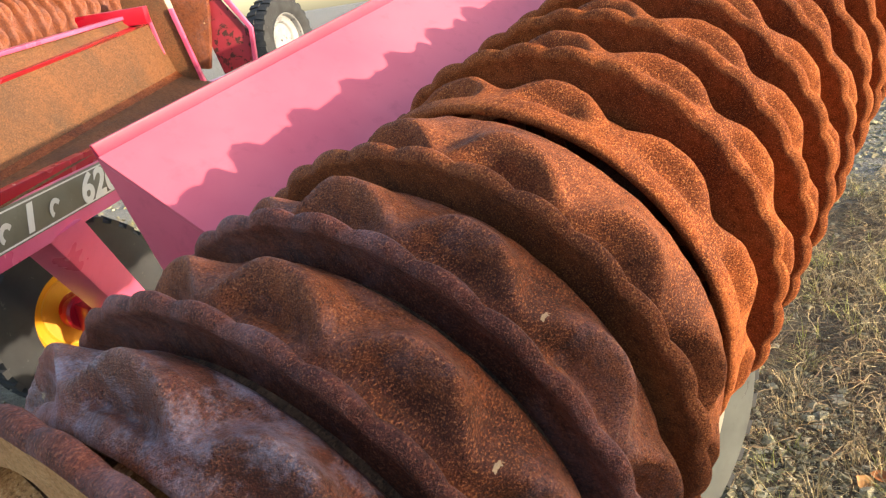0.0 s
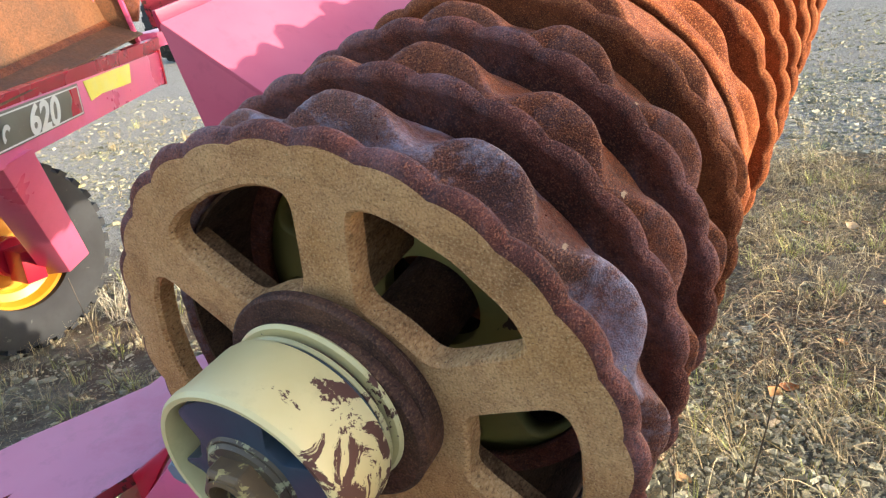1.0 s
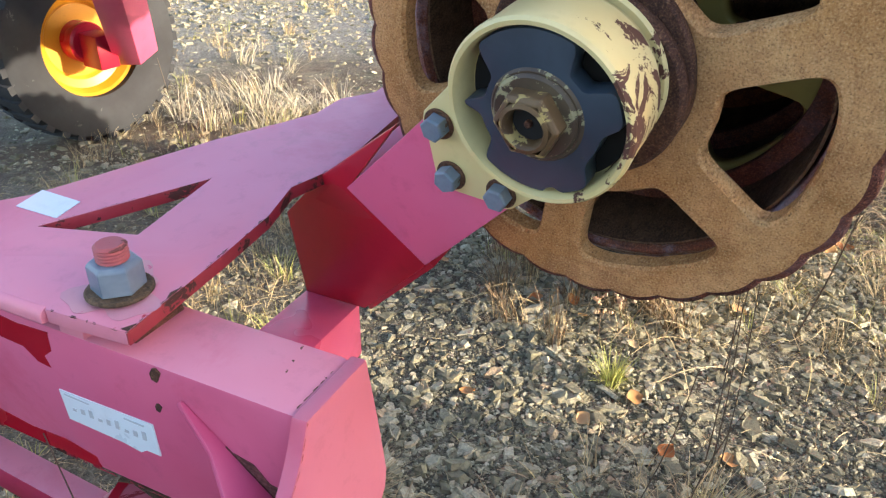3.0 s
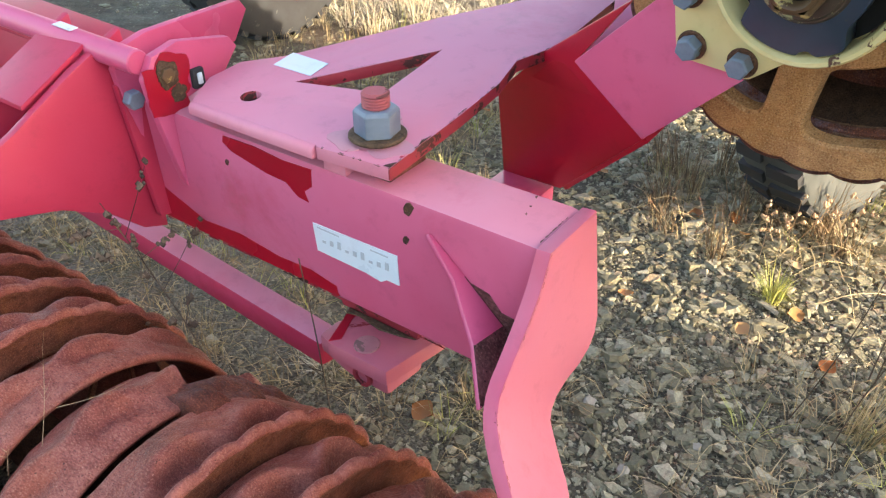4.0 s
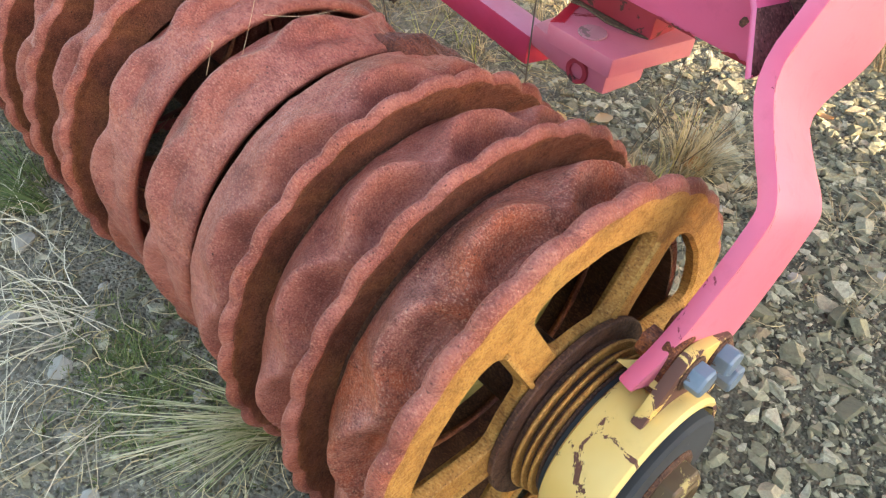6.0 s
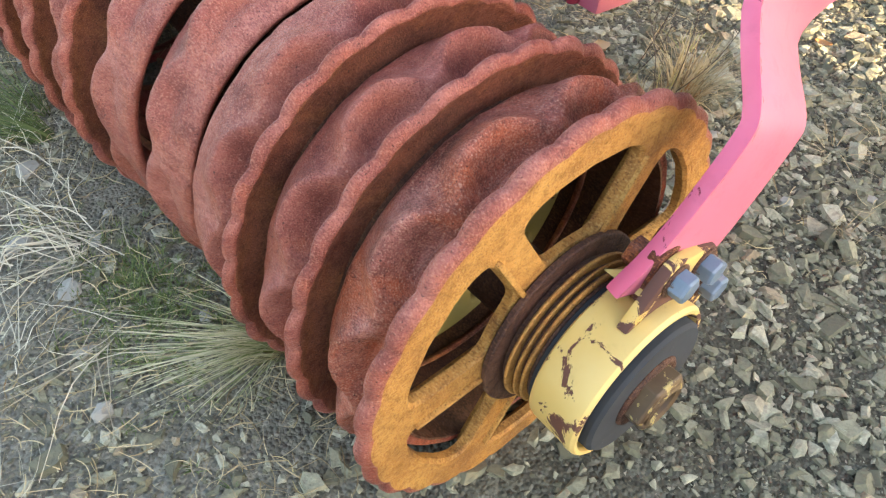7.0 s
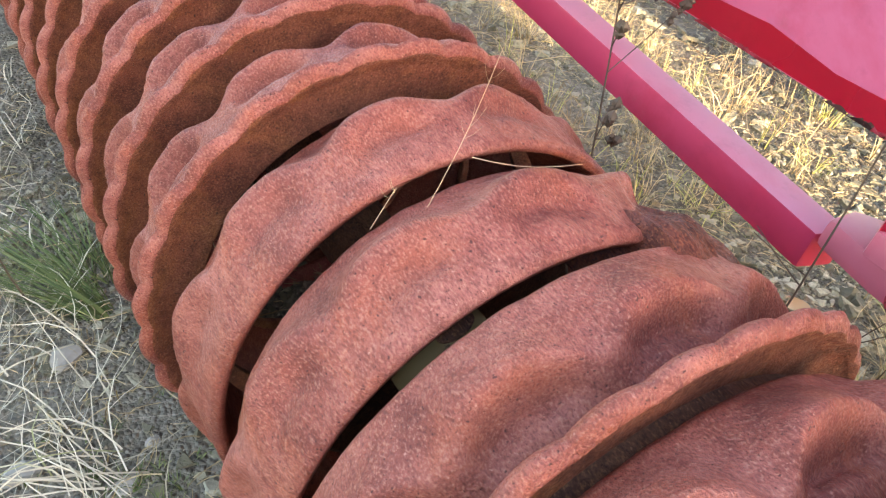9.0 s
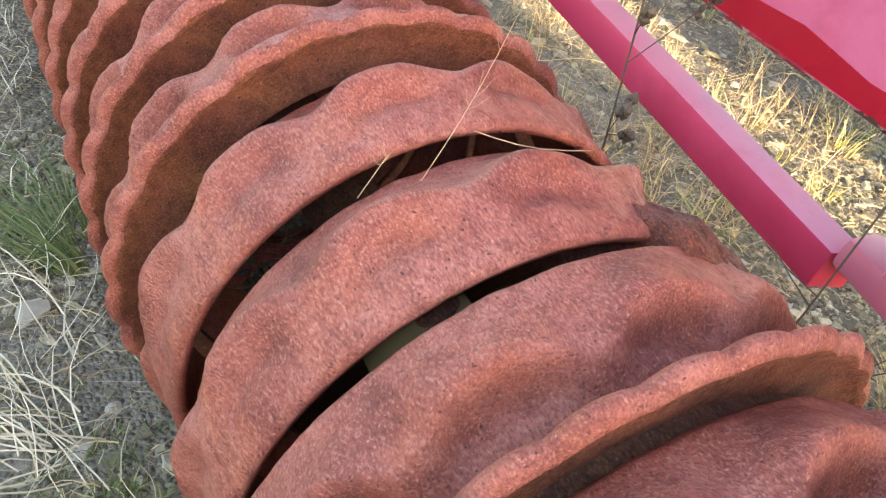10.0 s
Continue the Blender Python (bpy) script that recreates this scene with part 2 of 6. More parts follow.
DARK_COLLAR = paint("flaking_collar", (0.05, 0.032, 0.022), (0.10, 0.07, 0.04), (0.30, 0.27, 0.15), 0.53, 0.5, 40.0)
PINK_DUST = paint("dusty_red_thread", (0.36, 0.07, 0.075), (0.44, 0.13, 0.13), (0.14, 0.04, 0.035), 0.60, 0.6, 40.0)
WALL = paint("pale_render", (0.55, 0.53, 0.48), (0.62, 0.6, 0.55), (0.4, 0.38, 0.34), 0.68, 0.9, 4.0)
RUST_TRAY = rust("rust_tray", (0.09, 0.05, 0.026), (0.15, 0.066, 0.026), (0.22, 0.085, 0.028), (0.32, 0.15, 0.07), 0.7, 260.0, 4.0)
INK = paint("label_ink", (0.42, 0.47, 0.49), (0.48, 0.53, 0.55), (0.55, 0.57, 0.58), 0.7, 0.5, 30.0)

# ---- mesh helpers ----


def part(name, bm, material, parent=None, label="", smooth=True, matrix=None):
    me = bpy.data.meshes.new(name)
    bm.normal_update()
    bm.to_mesh(me)
    bm.free()
    ob = link(name, me, material, parent, label, smooth, matrix)
    if smooth:   # flat faces stay flat beside their eased edges
        me.set_sharp_from_angle(angle=radians(28))
    return ob


def link(name, me, material=None, parent=None, label="", smooth=True, matrix=None):
    if material and not me.materials:
        me.materials.append(material)
    if smooth:
        me.shade_smooth()
    else:
        me.shade_flat()
    ob = new(name, me)
    if parent:
        ob.parent = parent
    if matrix is not None:
        ob.matrix_basis = matrix
    if label:
        tagged(ob, label)
    return ob


def thing(name, matrix, label, category, group="", kind=""):
    return_ob = new(name)
    return_ob.empty_display_size = 0.1
    return_ob.matrix_basis = matrix
    return tagged(return_ob, label, category, group, kind)


def bevel(bm, width=0.003, segments=2, angle=30):
    edges = [e for e in bm.edges if len(e.link_faces) == 2 and e.calc_face_angle(0) > radians(angle)]
    bmesh.ops.bevel(bm, geom=edges, offset=width, segments=segments, profile=0.6, affect="EDGES", clamp_overlap=True)


def prism(points, push, width=0.003):
    """A plate: a polygon pushed along a vector, its edges eased."""
    bm = bmesh.new()
    low = [bm.verts.new(p) for p in points]
    high = [bm.verts.new(Vector(p) + Vector(push)) for p in points]
    bm.faces.new(low)
    bm.faces.new(list(reversed(high)))
    k = len(points)
    for i in range(k):
        bm.faces.new((low[i], high[i], high[(i + 1) % k], low[(i + 1) % k]))
    bmesh.ops.recalc_face_normals(bm, faces=bm.faces)
    if width:
        bevel(bm, width)
    return bm


def box(lo, hi, width=0.004):
    (a, b, c), (d, e, f) = lo, hi
    return prism([(a, b, c), (d, b, c), (d, e, c), (a, e, c)], (0, 0, f - c), width)


def lathe(profile, count=64, axis="y", ends=True):
    """A closed profile of (along, radius) turned about an axis."""
    bm = bmesh.new()
    rings = []
    for i in range(count):
        t = 2 * math.pi * i / count
        c, s = math.cos(t), math.sin(t)
        rings.append([bm.verts.new((r * c, y, r * s) if axis == "y" else (r * c, r * s, y)) for y, r in profile])
    k = len(profile)
    for i in range(count):
        a, b = rings[i], rings[(i + 1) % count]
        for j in range(k):
            bm.faces.new((a[j], a[(j + 1) % k], b[(j + 1) % k], b[j]))
    bmesh.ops.recalc_face_normals(bm, faces=bm.faces)
    return bm


def hexagon(across, length, axis_from=0.0):
    """A bolt head or nut along y, chamfered."""
    r = across / 2 / math.cos(math.pi / 6)
    bm = bmesh.new()
    loops = []
    for y, k in ((axis_from, 1.0), (axis_from - length * 0.86, 1.0), (axis_from - length, 0.86)):
        loops.append([bm.verts.new((r * k * math.cos(math.pi / 3 * i), y, r * k * math.sin(math.pi / 3 * i))) for i in range(6)])
    for a, b in zip(loops, loops[1:]):
        for i in range(6):
            bm.faces.new((a[i], a[(i + 1) % 6], b[(i + 1) % 6], b[i]))
    bm.faces.new(loops[0])
    bm.faces.new(loops[-1])
    bmesh.ops.recalc_face_normals(bm, faces=bm.faces)
    bevel(bm, across * 0.02, 1)
    return bm


def disc(y0, y1, r, count=40, ease=0.002, inner=0.0):
    y0, y1 = min(y0, y1), max(y0, y1)
    i = max(inner, 0.0005)
    return lathe([(y0, i), (y0, r - ease), (y0 + ease, r), (y1 - ease, r), (y1, r - ease), (y1, i)], count)


# ---- ring meshes (axis along y, the end that faces the viewer at y = 0) ----
LOBES, WAVES, SPOKES = 28, 12, 6


def breaker_mesh(name, R, thick, materials, face_inner, dish=0.0):
    """A thin toothed ring: flat rim face, rolled scalloped edge. dish: how far its viewer side is hollowed."""
    steps = LOBES * 10
    e = 0.0 if dish == 0.0 else 0.002
    prof = [(dish, face_inner), (dish, face_inner + 0.0012), (dish * 0.95, R - 0.030), (dish * 0.5, R - 0.0185), (e, R - 0.0110), (e + 0.0016, R - 0.0068), (e + 0.0048, R - 0.0024), (thick * 0.5, R), (thick - e - 0.0048, R - 0.0024),
            (thick - e - 0.0016, R - 0.0068), (thick - e, R - 0.0120), (thick, R - 0.03), (thick, face_inner + 0.0012), (thick, face_inner)]
    verts, faces, mats = [], [], []
    k = len(prof)
    for i in range(steps):
        t = 2 * math.pi * i / steps
        lobe = abs(math.sin(LOBES * t / 2)) ** 0.85
        irr = noise.noise(Vector((math.cos(t) * 2.6, math.sin(t) * 2.6, R * 7)))
        for j, (y, r) in enumerate(prof):
            w = min(1.0, max(0.0, (r - (R - 0.024)) / 0.018))
            rr = r + w * ((0.0068 + 0.0014 * irr) * (lobe - 0.7) + 0.0014 * irr)
            yy = y + w * 0.0012 * (lobe - 0.5) * (-1 if y < thick / 2 else 1)
            verts.append((rr * math.cos(t), yy, rr * math.sin(t)))
    for i in range(steps):
        a, b = i * k, (i + 1) % steps * k
        for j in range(k):
            faces.append((a + j, a + (j + 1) % k, b + (j + 1) % k, b + j))
            mats.append(1 if j <= 3 or j >= k - 3 else 0)
    me = bpy.data.meshes.new(name)
    me.from_pydata(verts, [], faces)
    for m in materials:
        me.materials.append(m)
    me.polygons.foreach_set("material_index", mats)
    return me


def wave_mesh(name, R, width, material, flip=False, height=0.030, missing=None, swing=0.14, scoop=0.020, rise=0.36, level=0.0, deep=0.058, brim=0.013, trench=0.028):
    """A broad ring: one rounded crest that snakes round it, a dish scooped before each of its bumps, one side steep and the other gentle.
    flip: the steep side lies away from the viewer. missing: an arc in degrees that has broken off."""
    steps, across = WAVES * 22, 22
    verts, faces = [], []
    inner = R - 0.052
    k = across + 3
    low, high = R - (deep if flip else 0.042), R - (brim if flip else trench)
    for i in range(steps):
        t = 2 * math.pi * i / steps
        wob = noise.noise(Vector((math.cos(t) * 2.1, math.sin(t) * 2.1, width * 31 + 5 * flip)))
        ph = WAVES * t + 0.45 * wob
        wave = math.cos(ph - 0.42 * math.sin(ph))
        crest = (0.58 if flip else 0.43) + swing * (wave - 0.25) + 0.02 * wob
        top = R - 0.037 + level + height * (0.88 + rise * wave + 0.07 * wob)
        bump_at = max(0.0, 0.3 + 0.7 * wave)
        for j in range(across + 1):
            x = j / across
            near = high if flip else low
            far = low if flip else high
            lump = 0.0022 * noise.noise(Vector((9 * math.cos(t), 9 * math.sin(t), 6 * x))) + 0.0008 * noise.noise(Vector((31 * math.cos(t), 31 * math.sin(t), 19 * x)))
            if x < crest:
                d = (crest - x) / crest
                fall = (1 - math.exp(-(d / (0.62 if flip else 0.50)) ** 1.45)) / (1 - math.exp(-(1 / (0.62 if flip else 0.50)) ** 1.45))
                r = top + (near - top) * fall
                r -= scoop * bump_at * math.exp(-((d - 0.36) / 0.18) ** 2)
            else:
                d = (x - crest) / (1 - crest)
                fall = (1 - math.exp(-(d / (0.50 if flip else 0.66)) ** 1.7)) / (1 - math.exp(-(1 / (0.50 if flip else 0.66)) ** 1.7))
                r = top + (far - top) * fall
            edge = min(x, 1 - x)
            r += lump - 0.004 * math.exp(-(edge / 0.018) ** 2)
            verts.append((r * math.cos(t), x * width, r * math.sin(t)))
        verts.append((inner * math.cos(t), width - 0.002, inner * math.sin(t)))
        lip = high - 0.011 if flip else inner   # a thin lip round an open hollow
        verts.append((lip * math.cos(t), 0.002, lip * math.sin(t)))
    for i in range(steps):
        if missing and missing[0] < 360 * (i + 0.5) / steps < missing[1]:
            continue
        a, b = i * k, (i + 1) % steps * k
        for j in range(k):
            faces.append((a + j, a + (j + 1) % k, b + (j + 1) % k, b + j))
    if missing:
        for deg in missing:
            i = round(deg / 360 * steps) % steps
            faces.append(tuple(range(i * k, i * k + k)))
    me = bpy.data.meshes.new(name)
    me.from_pydata(verts, [], faces)
    me.materials.append(material)
    return me


def web_mesh(name, outer, hub, hole_in, hole_out, spoke, thick, material, start):
    """The cast disc inside a ring: six arms between round-cornered holes."""
    bm = bmesh.new()
    M = 56
    hold = {}

    def vert(x, y, z):
        key = (round(x, 5), round(y, 5), round(z, 5))
        if key not in hold:
            hold[key] = bm.verts.new((x, y, z))
        return hold[key]

    half = math.pi / SPOKES
    for s in range(SPOKES):
        mid = start + (2 * s + 1) * half
        loops = {}
        for i in range(M):
            t = 2 * math.pi * i / M
            c, q = math.cos(t), math.sin(t)
            big = max(abs(c), abs(q))
            ro, ao = (outer + hub) / 2 + (outer - hub) / 2 * c / big, half * q / big
            sc, sq = math.copysign(abs(c) ** 0.33, c), math.copysign(abs(q) ** 0.33, q)
            rh = (hole_out + hole_in) / 2 + (hole_out - hole_in) / 2 * sc
            ah = (half - math.asin(spoke / 2 / rh)) * sq
            for tag, rad, ang, y in (("of", ro, ao, 0.0), ("hg", rh + 0.0055 * sc, ah * 1.04, 0.0), ("hf", rh + 0.004 * sc, ah * 1.03, 0.0), ("hm", rh, ah, 0.004), ("hb", rh, ah, thick), ("ob", ro, ao, thick)):
                loops.setdefault(tag, []).append(vert(rad * math.cos(mid + ang), y, rad * math.sin(mid + ang)))
        order = ["of", "hg", "hf", "hm", "hb", "ob"]
        for p, q in zip(order, order[1:]):
            A, B = loops[p], loops[q]
            for i in range(M):
                quad = (A[i], A[(i + 1) % M], B[(i + 1) % M], B[i])
                if len(set(quad)) == 4:
                    bm.faces.new(quad)
    bmesh.ops.recalc_face_normals(bm, faces=bm.faces)
    me = bpy.data.meshes.new(name)
    bm.to_mesh(me)
    bm.free()
    me.materials.append(material)
    return me

# ---- frames of the two roller gangs ----


def basis(origin, x, y, z):
    return Matrix(((x[0], y[0], z[0], origin[0]), (x[1], y[1], z[1], origin[1]), (x[2], y[2], z[2], origin[2]), (0, 0, 0, 1)))


def gang_frame(origin, yaw, pitch):
    """y along the shaft away from the viewer, x level to its right, z up."""
    yaw, pitch = radians(yaw), radians(pitch)
    y = Vector((math.sin(yaw) * math.cos(pitch), math.cos(yaw) * math.cos(pitch), math.sin(pitch)))
    x = Vector((math.cos(yaw), -math.sin(yaw), 0))
    return basis(origin, x, y, x.cross(y))


GANG_A = gang_frame((0.0456, 0.3722, 1.0117), 34.95, 11.6) @ Matrix.Scale(0.984, 4)    # the raised gang
GANG_B = gang_frame((-0.367, -0.094, 0.256), -62.17, -2.45) @ Matrix.Scale(1.036, 4)   # the gang on the ground
FRAME_B = gang_frame((-0.383, -0.098, 0.0), -62.1, 0.0)    # (back, along, up) for the beam over it

# ---- ground ----


def ground_height(x, y):
    near = math.exp(-((x * x + y * y) / 60.0))
    return 0.016 * near * noise.noise(Vector((x * 0.9, y * 0.9, 3.1))) + 0.006 * near * noise.noise(Vector((x * 4, y * 4, 8.2)))


def ground_material():
    m, n, l, b = mat("gravel_soil", 0.95)
    v = coords(n, l)
    broad = noise_tex(n, l, v, 0.9, 5, 0.6)
    mid = noise_tex(n, l, v, 14.0, 6, 0.65)
    fine = noise_tex(n, l, v, 120.0, 4, 0.7)
    vor = n.new("ShaderNodeTexVoronoi")
    vor.inputs["Scale"].default_value = 140.0
    l.new(v, vor.inputs["Vector"])
    # grit and soil run darker, so shade between the stones sits in their colour
    grit = ramp(n, l, vor.outputs["Color"], [(0.2, (0.055, 0.050, 0.032)), (0.55, (0.14, 0.13, 0.085)), (0.9, (0.30, 0.28, 0.20))])
    soil = ramp(n, l, mid, [(0.3, (0.042, 0.036, 0.022)), (0.55, (0.095, 0.084, 0.052)), (0.75, (0.17, 0.15, 0.098))])
    c = mix(n, l, ramp(n, l, broad, [(0.38, grey(0.25)), (0.6, grey(0.75))]), soil, grit)
    # a paler sandy stretch beside the grounded rings; open-sky brightness is put into its colour
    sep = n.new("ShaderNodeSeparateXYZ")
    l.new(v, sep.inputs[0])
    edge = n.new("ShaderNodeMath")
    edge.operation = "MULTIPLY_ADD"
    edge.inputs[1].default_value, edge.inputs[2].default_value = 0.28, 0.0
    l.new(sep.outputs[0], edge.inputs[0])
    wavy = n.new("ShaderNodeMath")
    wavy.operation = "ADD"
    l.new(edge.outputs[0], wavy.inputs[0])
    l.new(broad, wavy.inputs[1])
    lit_sand = ramp(n, l, mid, [(0.3, (0.22, 0.20, 0.145)), (0.55, (0.40, 0.365, 0.28)), (0.75, (0.54, 0.505, 0.40))])
    c = mix(n, l, ramp(n, l, wavy.outputs[0], [(0.20, grey(0.75)), (0.40, grey(0))]), c, mix(n, l, 0.55, lit_sand, grit))
    pale = n.new("ShaderNodeMath")
    pale.operation = "MULTIPLY_ADD"
    pale.inputs[1].default_value, pale.inputs[2].default_value = 0.22, -0.55
    l.new(sep.outputs[1], pale.inputs[0])
    far_mix = n.new("ShaderNodeMath")
    far_mix.operation = "ADD"
    l.new(pale.outputs[0], far_mix.inputs[0])
    l.new(broad, far_mix.inputs[1])
    crushed = ramp(n, l, vor.outputs["Color"], [(0.2, (0.17, 0.165, 0.15)), (0.55, (0.35, 0.34, 0.315)), (0.9, (0.58, 0.57, 0.53))])
    c = mix(n, l, ramp(n, l, far_mix.outputs[0], [(0.80, grey(0)), (1.0, grey(0.4))]), c, crushed)
    # brown thatch of dead grass across the yard's middle
    band = n.new("ShaderNodeMapRange")
    band.interpolation_type = "SMOOTHSTEP"
    for name, value in (("From Min", 1.3), ("From Max", 2.1)):
        band.inputs[name].default_value = value
    l.new(sep.outputs[1], band.inputs["Value"])
    out = n.new("ShaderNodeMapRange")
    out.interpolation_type = "SMOOTHSTEP"
    for name, value in (("From Min", 3.7), ("From Max", 4.5), ("To Min", 1.0), ("To Max", 0.0)):
        out.inputs[name].default_value = value
    l.new(sep.outputs[1], out.inputs["Value"])
    both = mix(n, l, 1.0, band.outputs[0], out.outputs[0], "MULTIPLY")
    thatch = ramp(n, l, mid, [(0.3, (0.05, 0.034, 0.020)), (0.55, (0.12, 0.084, 0.048)), (0.75, (0.22, 0.165, 0.095))])
    patchy = ramp(n, l, noise_tex(n, l, v, 2.4, 6, 0.65), [(0.36, grey(0.1)), (0.56, grey(0.9))])
    c = mix(n, l, mix(n, l, 1.0, both, patchy, "MULTIPLY"), c, thatch)
    moss = ramp(n, l, noise_tex(n, l, v, 3.2, 5, 0.6), [(0.56, grey(0)), (0.7, grey(0.45))])
    c = mix(n, l, moss, c, (0.075, 0.085, 0.035))
    l.new(c, b.inputs["Base Color"])
    h = mix(n, l, 0.5, fine, ramp(n, l, vor.outputs["Distance"], [(0.0, grey(1)), (0.6, grey(0))]))
    bump(n, l, b, h, 1.0, 0.014)
    return m


def build_ground():
    ticks = sorted({round(math.copysign(abs(k / 60.0) ** 3.4 * 900 + abs(k) * 0.055, k), 4) for k in range(-60, 61)})
    verts = [(x, y + 1.0, ground_height(x, y + 1.0)) for y in ticks for x in ticks]
    k = len(ticks)
    faces = [(j * k + i, j * k + i + 1, (j + 1) * k + i + 1, (j + 1) * k + i) for j in range(k - 1) for i in range(k - 1)]
    me = bpy.data.meshes.new("ground")
    me.from_pydata(verts, [], faces)
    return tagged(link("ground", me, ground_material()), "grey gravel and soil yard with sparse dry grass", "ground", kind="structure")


build_ground()

# ---- the gangs ----


def ring_part(gang, mesh, name, s, turn, label="", stretch=1.0):
    m = Matrix.Translation((0, s, 0)) @ pose(0, 0, 0, 0, turn, 0) @ Matrix.Diagonal((1, stretch, 1, 1))
    return link(name, mesh, None, gang, label, True, m)


def bearing(gang, coat, bolts, label, cap, cap_label, trim, flush=False, at_gang=Matrix(), lug_back=0.0):
    """Bearing housing on the end of a gang: cup, rubber disc, nut, seal and the bolted lug."""
    f = 0.014 if flush else 0.0   # the flush cup is shorter, its disc stands proud
    house = part("bearing_housing", lathe([(-0.046, 0.060), (-0.046, 0.090), (-0.049, 0.0955), (-0.056, 0.0975), (-0.110 + f, 0.099), (-0.116 + f, 0.1005), (-0.124 + f, 0.1000), (-0.128 + f, 0.0970),
                                           (-0.1275 + f, 0.0925), (-0.120 + f, 0.0895), (-0.090, 0.0885), (-0.088, 0.060)], 96), coat, gang, label, True, at_gang)
    # rubber disc: flush in the cup, or a lobed star with open pockets at the wall
    if flush:
        part("rubber_disc", disc(-0.123, -0.095, 0.0860, 64, 0.004, 0.02), TYRE, house, "black rubber disc")
    else:
        star = []
        for k in range(120):
            t = 2 * math.pi * k / 120
            cut = sum(deep * math.exp(-(abs((math.degrees(t) - q + 180) % 360 - 180) / w) ** 6) for q, w, deep in ((158, 20, 0.031), (203, 19, 0.024), (44, 15, 0.030), (335, 24, 0.021), (280, 5, 0.006)))
            star.append(((0.0878 - cut) * math.cos(t), -0.098, (0.0878 - cut) * math.sin(t)))
        part("rubber_disc", prism(star, (0, -0.0255, 0), 0.003), GREY_PLASTIC, house, "dark blue-black rubber disc with open pockets", True)
        # floor in black: the shade of the open pockets put into colour
        part("pocket_floor", disc(-0.091, -0.086, 0.088, 48, 0.001, 0.03), RECESS_BLACK, house, "black floor standing for the shade in the pockets")
    # washer, nut with a sunk end, and its hollow
    wide, tall, grime = (0.068, 0.022, RUST_SHAFT) if flush else (0.062, 0.026, DARK_COLLAR)
    part("collar", disc(-0.121 if flush else -0.126, -0.108, 0.052 if flush else 0.0515, 56, 0.004, 0.02), cap if flush else grime, house, "washer with flaking paint")
    part("collar", disc(-0.127 if flush else -0.130, -0.118, 0.046 if flush else 0.0455, 56, 0.003, 0.02), grime, house)
    nut = hexagon(wide, tall, -0.124)
    end = -0.124 - tall
    bmesh.ops.delete(nut, geom=[f for f in nut.faces if len(f.verts) == 6 and f.calc_center_median().y < -0.14 and abs(f.normal.y) > 0.9], context="FACES")
    part("nut", nut, cap, house, cap_label, False)
    r = wide * 0.42
    hole = r - (0.0095 if flush else 0.0065)
    part("nut_ring", lathe([(end + 0.003, hole - 0.0005), (end, hole + 0.0005), (end - 0.0025, r - 0.004), (end - 0.001, r), (end + 0.003, r + 0.001), (end + 0.014, r - 0.002), (end + 0.014, hole - 0.001)], 40), cap, house)
    # sunk end coloured near black to hold the shade of the nut's hollow
    part("shaft_end", disc(end + 0.012, end + 0.024, hole, 32, 0.002), RECESS_BLACK if not flush else TYRE, house, "shaft end, near black for the shade of its hollow")
    part("centre_pin", disc(end + 0.007, end + 0.016, 0.004, 12, 0.001), RUST_SHAFT, house)
    # seal discs between housing and ring
    if flush:
        stack = ((-0.048, -0.040, 0.0885, TYRE, "black seal ring"), (-0.040, -0.035, 0.086, RUST_SHAFT, ""), (-0.035, -0.031, 0.0935, trim, ""), (-0.031, -0.026, 0.087, RUST_SHAFT, "dark rusty seal disc"), (-0.026, -0.023, 0.0955, trim, ""), (-0.023, -0.017, 0.088, RUST_SHAFT, ""),
                 (-0.017, -0.013, 0.099, trim, "tan flange"), (-0.013, -0.005, 0.092, RUST_SHAFT, ""), (-0.005, 0.003, 0.1165, RUST_SHAFT, "broad dark rusty collar"))
    else:
        stack = ((-0.050, -0.040, 0.089, GREY_PLASTIC, "black seal ring"), (-0.040, -0.035, 0.090, trim, ""), (-0.035, -0.029, 0.084, RUST_SHAFT, "dark rusty seal disc"), (-0.029, -0.022, 0.095, trim, ""), (-0.022, -0.012, 0.084, RUST_SHAFT, ""),
                 (-0.012, 0.002, 0.115, RUST_SHAFT, "broad dark rusty collar"))
    for y0, y1, r, coating, words in stack:
        part("seal", disc(y0, y1, r, 72, 0.0015 if flush else 0.003, 0.03), coating, gang, words, matrix=at_gang)
    # lug plate and bolts
    mid = sum((Vector((x, 0, z)) for x, z in bolts), Vector()) / 3
    d = mid.normalized()
    w = Vector((-d.z, 0, d.x))
    lug = [tuple(d * 0.060 + w * -0.080 + Vector((0, -0.112, 0)))]
    for k in range(3):
        x, z = bolts[k]
        away = (Vector((x, 0, z)) - d * 0.085).normalized()
        for a in (-0.55, 0.0, 0.55):
            q = Vector((away.x * math.cos(a) - away.z * math.sin(a), 0, away.x * math.sin(a) + away.z * math.cos(a)))
            lug.append(tuple(Vector((x, -0.112, z)) + q * 0.0235))
    lug.append(tuple(d * 0.060 + w * 0.080 + Vector((0, -0.112, 0))))
    back = Matrix.Translation((0, lug_back, 0))
    part("lug", prism(lug, (0, 0.013, 0), 0.003), YELLOW_WORN if flush else coat, house, matrix=back)
